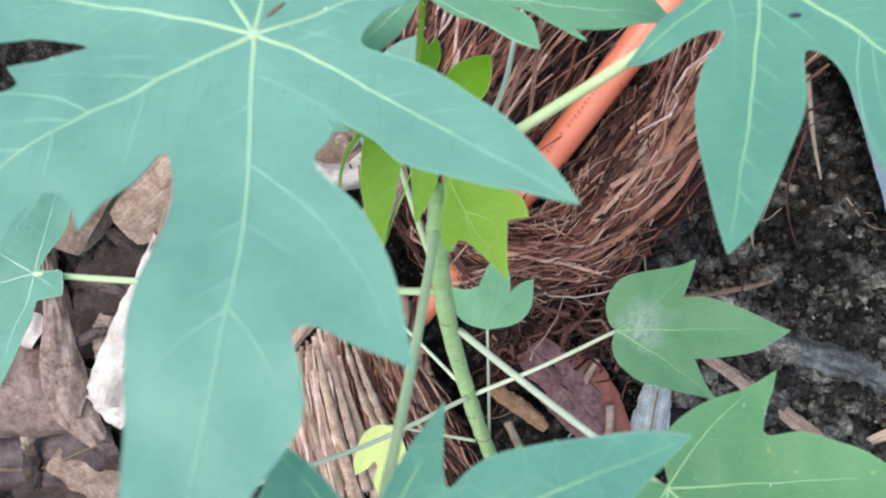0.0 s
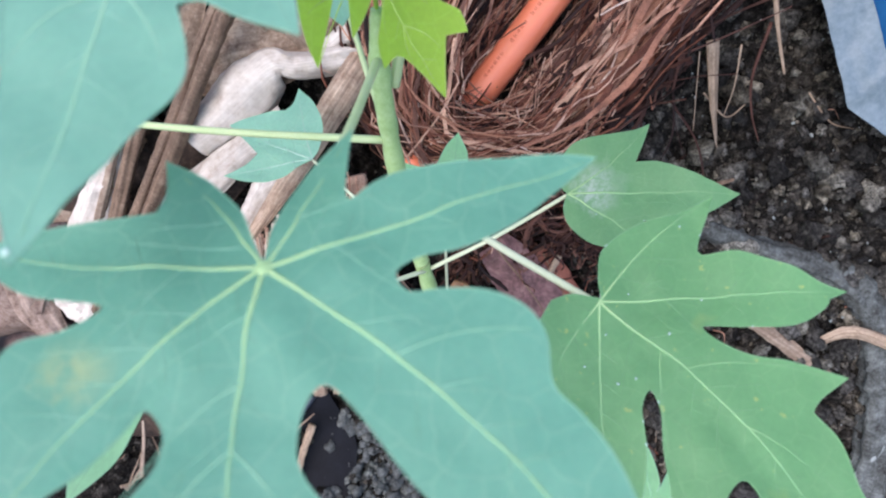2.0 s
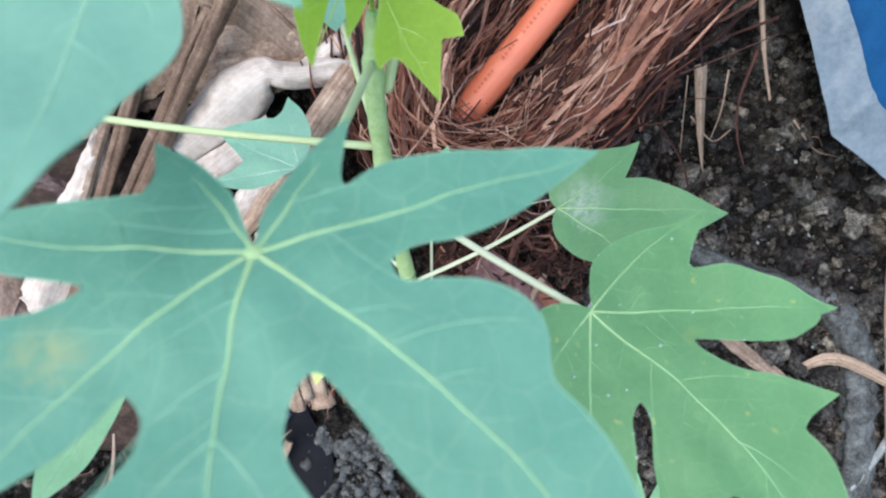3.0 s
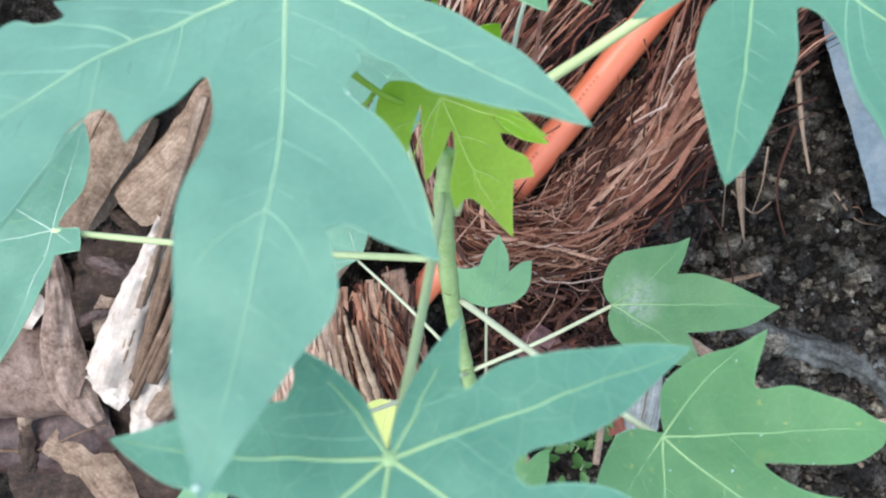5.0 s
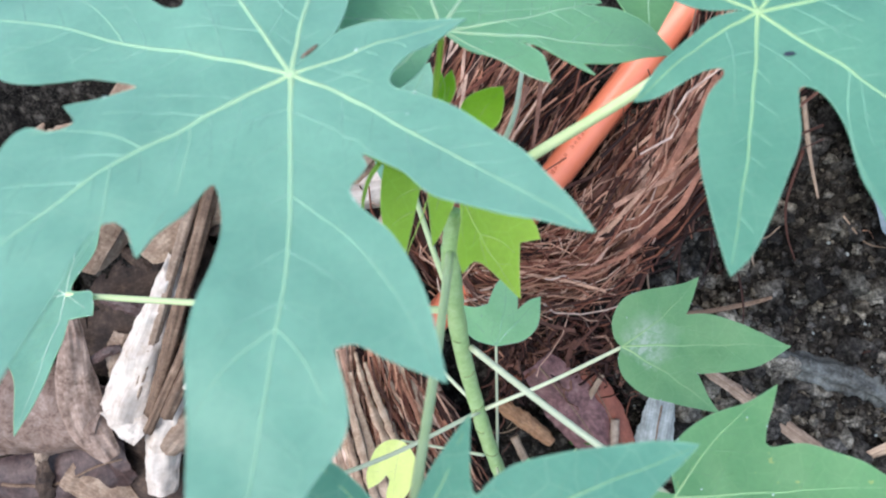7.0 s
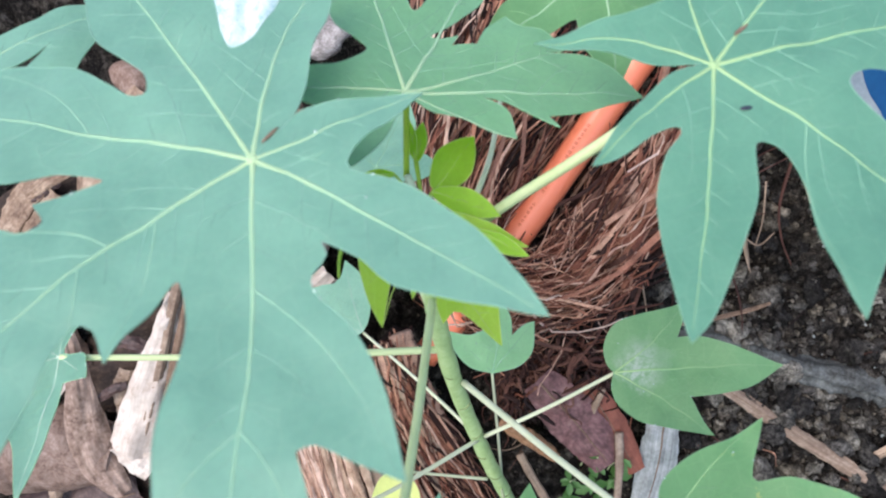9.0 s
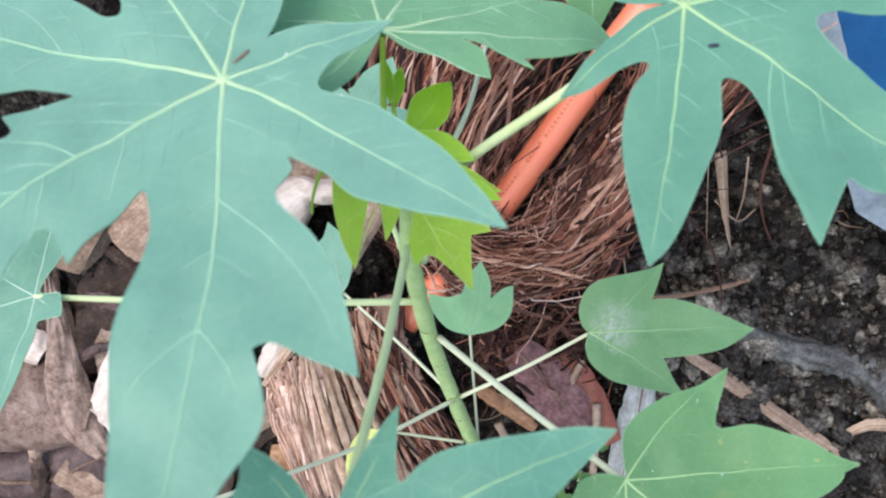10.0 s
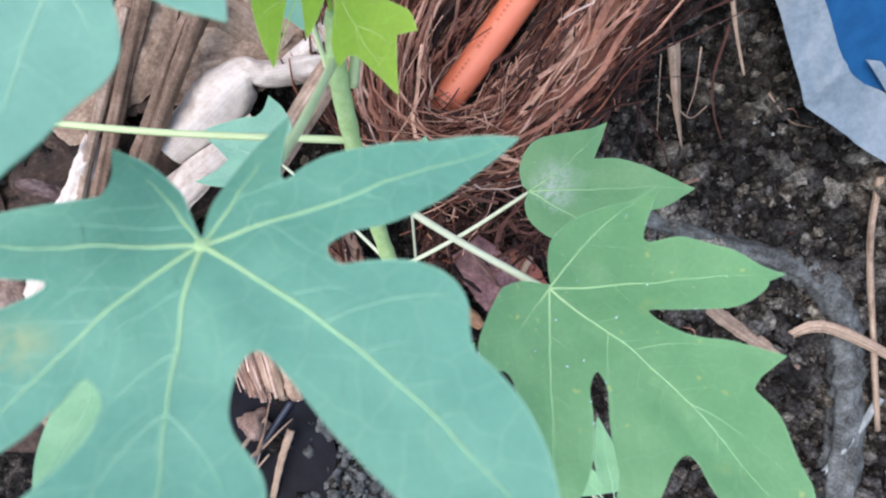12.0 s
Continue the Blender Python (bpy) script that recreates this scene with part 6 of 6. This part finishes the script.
for k in range(7):
    x = rs.uniform(0.14, 0.25)
    y = 0.30 + (x - 0.14) * 0.75 + rs.uniform(-0.015, 0.02)
    z = slope(x, y) + 0.035
    ctrl = [(x, y, z), (x + rs.uniform(-0.006, 0.01), y - 0.022, z - 0.022), (x + rs.uniform(-0.008, 0.016), y - rs.uniform(0.03, 0.05), z - rs.uniform(0.04, 0.06))]
    straw(ctrl, rs.uniform(0.0005, 0.0012), rs.choice((M_STRAW, M_FIBRE, M_FIBRE_DARK)), "short fibre hanging off the husk edge", 120 + k)

for k in range(34):
    x, y = rs.uniform(-0.30, -0.13), rs.uniform(0.0, 0.11)
    a, ln = rs.gauss(1.3, 0.5), rs.uniform(0.02, 0.055)
    ctrl = [(x + ln * f * math.cos(a), y + ln * f * math.sin(a), slope(x, y + ln * f * math.sin(a)) + 0.010 + rs.uniform(0, 0.006)) for f in (0, 0.33, 0.67, 1.0)]
    straw(ctrl, rs.uniform(0.0008, 0.0030), rs.choice((M_STRAW, M_STICK, M_DRY_GREY)), "dry straw lying among old leaves", 170 + k, 0.4)
for k, (x, y, z, dx, drop) in enumerate([(0.066, 0.312, 0.080, 0.004, 0.045), (0.092, 0.308, 0.084, 0.010, 0.055), (0.108, 0.314, 0.088, 0.002, 0.050), (0.128, 0.326, 0.098, 0.006, 0.060), (0.150, 0.342, 0.112, 0.010, 0.060)]):
    straw([(x, y, z), (x + 0.3 * dx, y - 0.016, z - 0.35 * drop), (x + dx, y - 0.022, z - drop)], 0.0022 + 0.0004 * (k % 3), M_FIBRE, "broad brown fibre hanging under the husk", 140 + k, 0.3, 0.3)

# ---- black plastic pot, half buried ----
pot = thing("plastic_pot", (-0.11, 0.12, -0.12), "crushed black plastic pot half buried", "plant pot")
loft("pot_wall", [[(-0.165, 0.165, -0.062), (-0.13, 0.168, -0.068), (-0.09, 0.158, -0.078)], [(-0.17, 0.12, -0.115), (-0.12, 0.115, -0.125), (-0.06, 0.115, -0.122)],
                  [(-0.17, 0.06, -0.14), (-0.12, 0.055, -0.145), (-0.06, 0.05, -0.14)]], M_BLACK, pot, pot.location, 20, 14, 0.004, 0.001, 3)
tube("rim", [Vector(p) - pot.location for p in [(-0.145, 0.085, -0.126), (-0.125, 0.118, -0.108), (-0.100, 0.148, -0.084)]], 0.0035, 0.003, M_RIM, pot, "bluish black rolled rim", 10, 20)


clod_v, clod_f = lump_mesh(9, 3, 0.4)
clod = mesh_object("clod", [v * 0.014 for v in clod_v], clod_f, M_NUT)
clod.location = (-0.136, 0.130, -0.098)
tagged(clod, "brown fibrous clod in a crushed pot", "clod")
straw([(-0.100, 0.124, -0.096), (-0.110, 0.100, -0.115), (-0.118, 0.070, -0.135)], 0.0042, M_STRAW, "bent brown stick in a crushed pot", 12, 0.7, 0.8)


# ---- small weeds ----
def weed(x, y, h, seed):
    rng = random.Random(seed)
    z = ground_height(x, y)
    ob = thing("weed", (x, y, z), "tiny green weed seedling with toothed leaves", "weed", "weeds")
    top = Vector((rng.uniform(-0.01, 0.01), rng.uniform(-0.015, 0.0), h))
    tube("stem", [(0, 0, -0.01), (0.002, 0, h * 0.5), top], 0.0009, 0.0006, M_PETIOLE, ob, "", 6, 10)
    for k in range(rng.randint(5, 8)):
        a, r = rng.uniform(0, 6.28), rng.uniform(0.003, 0.0075)
        c = top * rng.uniform(0.5, 1.0) + Vector((math.cos(a) * r * 1.2, math.sin(a) * r * 1.2, rng.uniform(-0.003, 0.006)))
        way = Vector((math.cos(a), math.sin(a), rng.uniform(-0.3, 0.3)))
        side = Vector((-math.sin(a), math.cos(a), rng.uniform(-0.2, 0.2)))
        vv, n = [], 7
        for i in range(n):
            t = i / (n - 1)
            w = r * 0.55 * math.sin(math.pi * (0.06 + 0.9 * t)) * (1.12 if i % 2 else 0.9)
            for u in (-1, 0, 1):
                vv.append(c + way * (r * (2 * t - 1)) + side * (w * u) + Vector((0, 0, 0.0012 * abs(u) - 0.003 * t * t)))
        ff = [(i * 3 + j, i * 3 + j + 1, i * 3 + j + 4, i * 3 + j + 3) for i in range(n - 1) for j in range(2)]
        mesh_object("leaf", vv, ff, M_WEED, ob)


for k, (x, y, h) in enumerate([(0.100, 0.202, 0.035), (0.112, 0.180, 0.034), (0.124, 0.197, 0.032), (0.092, 0.188, 0.036), (0.118, 0.170, 0.038), (0.108, 0.200, 0.03), (0.122, 0.185, 0.022), (0.085, 0.175, 0.025), (0.14, 0.13, 0.02), (0.10, 0.155, 0.02), (0.175, 0.105, 0.025), (0.19, 0.09, 0.02)]):
    weed(x, y, h, k)


# ---- flecks and water drops on the leaves ----
drop_v, drop_f = lump_mesh(2, 2, 0.05)
leaves = [o for o in papaya.children if o.name.startswith("leaf")]


def speck(leaf, x, y, r, mat, name, label, long=1.0, turn=0.0):
    """A small spot lying on a leaf's upper side, at the leaf's own coordinates in metres."""
    near = min(leaf.data.vertices, key=lambda v: (v.co.x - x) ** 2 + (v.co.y - y) ** 2 - v.co.z * 1e-4)
    c, s = math.cos(turn), math.sin(turn)
    pts = [Vector((x + (v.x * long * c - v.y * s) * r, y + (v.x * long * s + v.y * c) * r, near.co.z + 0.0003 + v.z * r * 0.45)) for v in drop_v]
    mesh_object(name, pts, drop_f, mat, leaf, label)


LA, LG, LB, LC, LF, LE = leaves[:6]
speck(LB, 0.0066, -0.018, 0.0009, M_RIM, "fleck", "dark fleck of dirt", 2.2, 0.15)
speck(LA, 0.0188, 0.008, 0.0006, M_DROP, "droplet", "tiny water drop", 1.0)
speck(LA, 0.009, -0.144, 0.0007, M_DROP, "droplet", "tiny water drop", 1.2)
speck(LA, 0.0045, 0.0085, 0.0007, M_STICK, "scar", "thin brown scar", 5.5, 0.95)
speck(LB, 0.0105, 0.0125, 0.0008, M_STICK, "scar", "thin brown scar", 5.0, 0.75)
rd = random.Random(5)
for leaf, spread, count in ((LA, 0.07, 6), (LF, 0.06, 16), (LE, 0.05, 9), (leaves[6], 0.03, 5), (leaves[7], 0.045, 18), (leaves[8], 0.04, 12)):
    tops = [v.co for v in leaf.data.vertices if v.co.xy.length < spread]
    for k in range(count):
        c = rd.choice(tops)
        speck(leaf, c.x, c.y, rd.uniform(0.0003, 0.0005), M_DROP, "droplet", "", rd.uniform(1, 1.6), rd.uniform(0, 3))
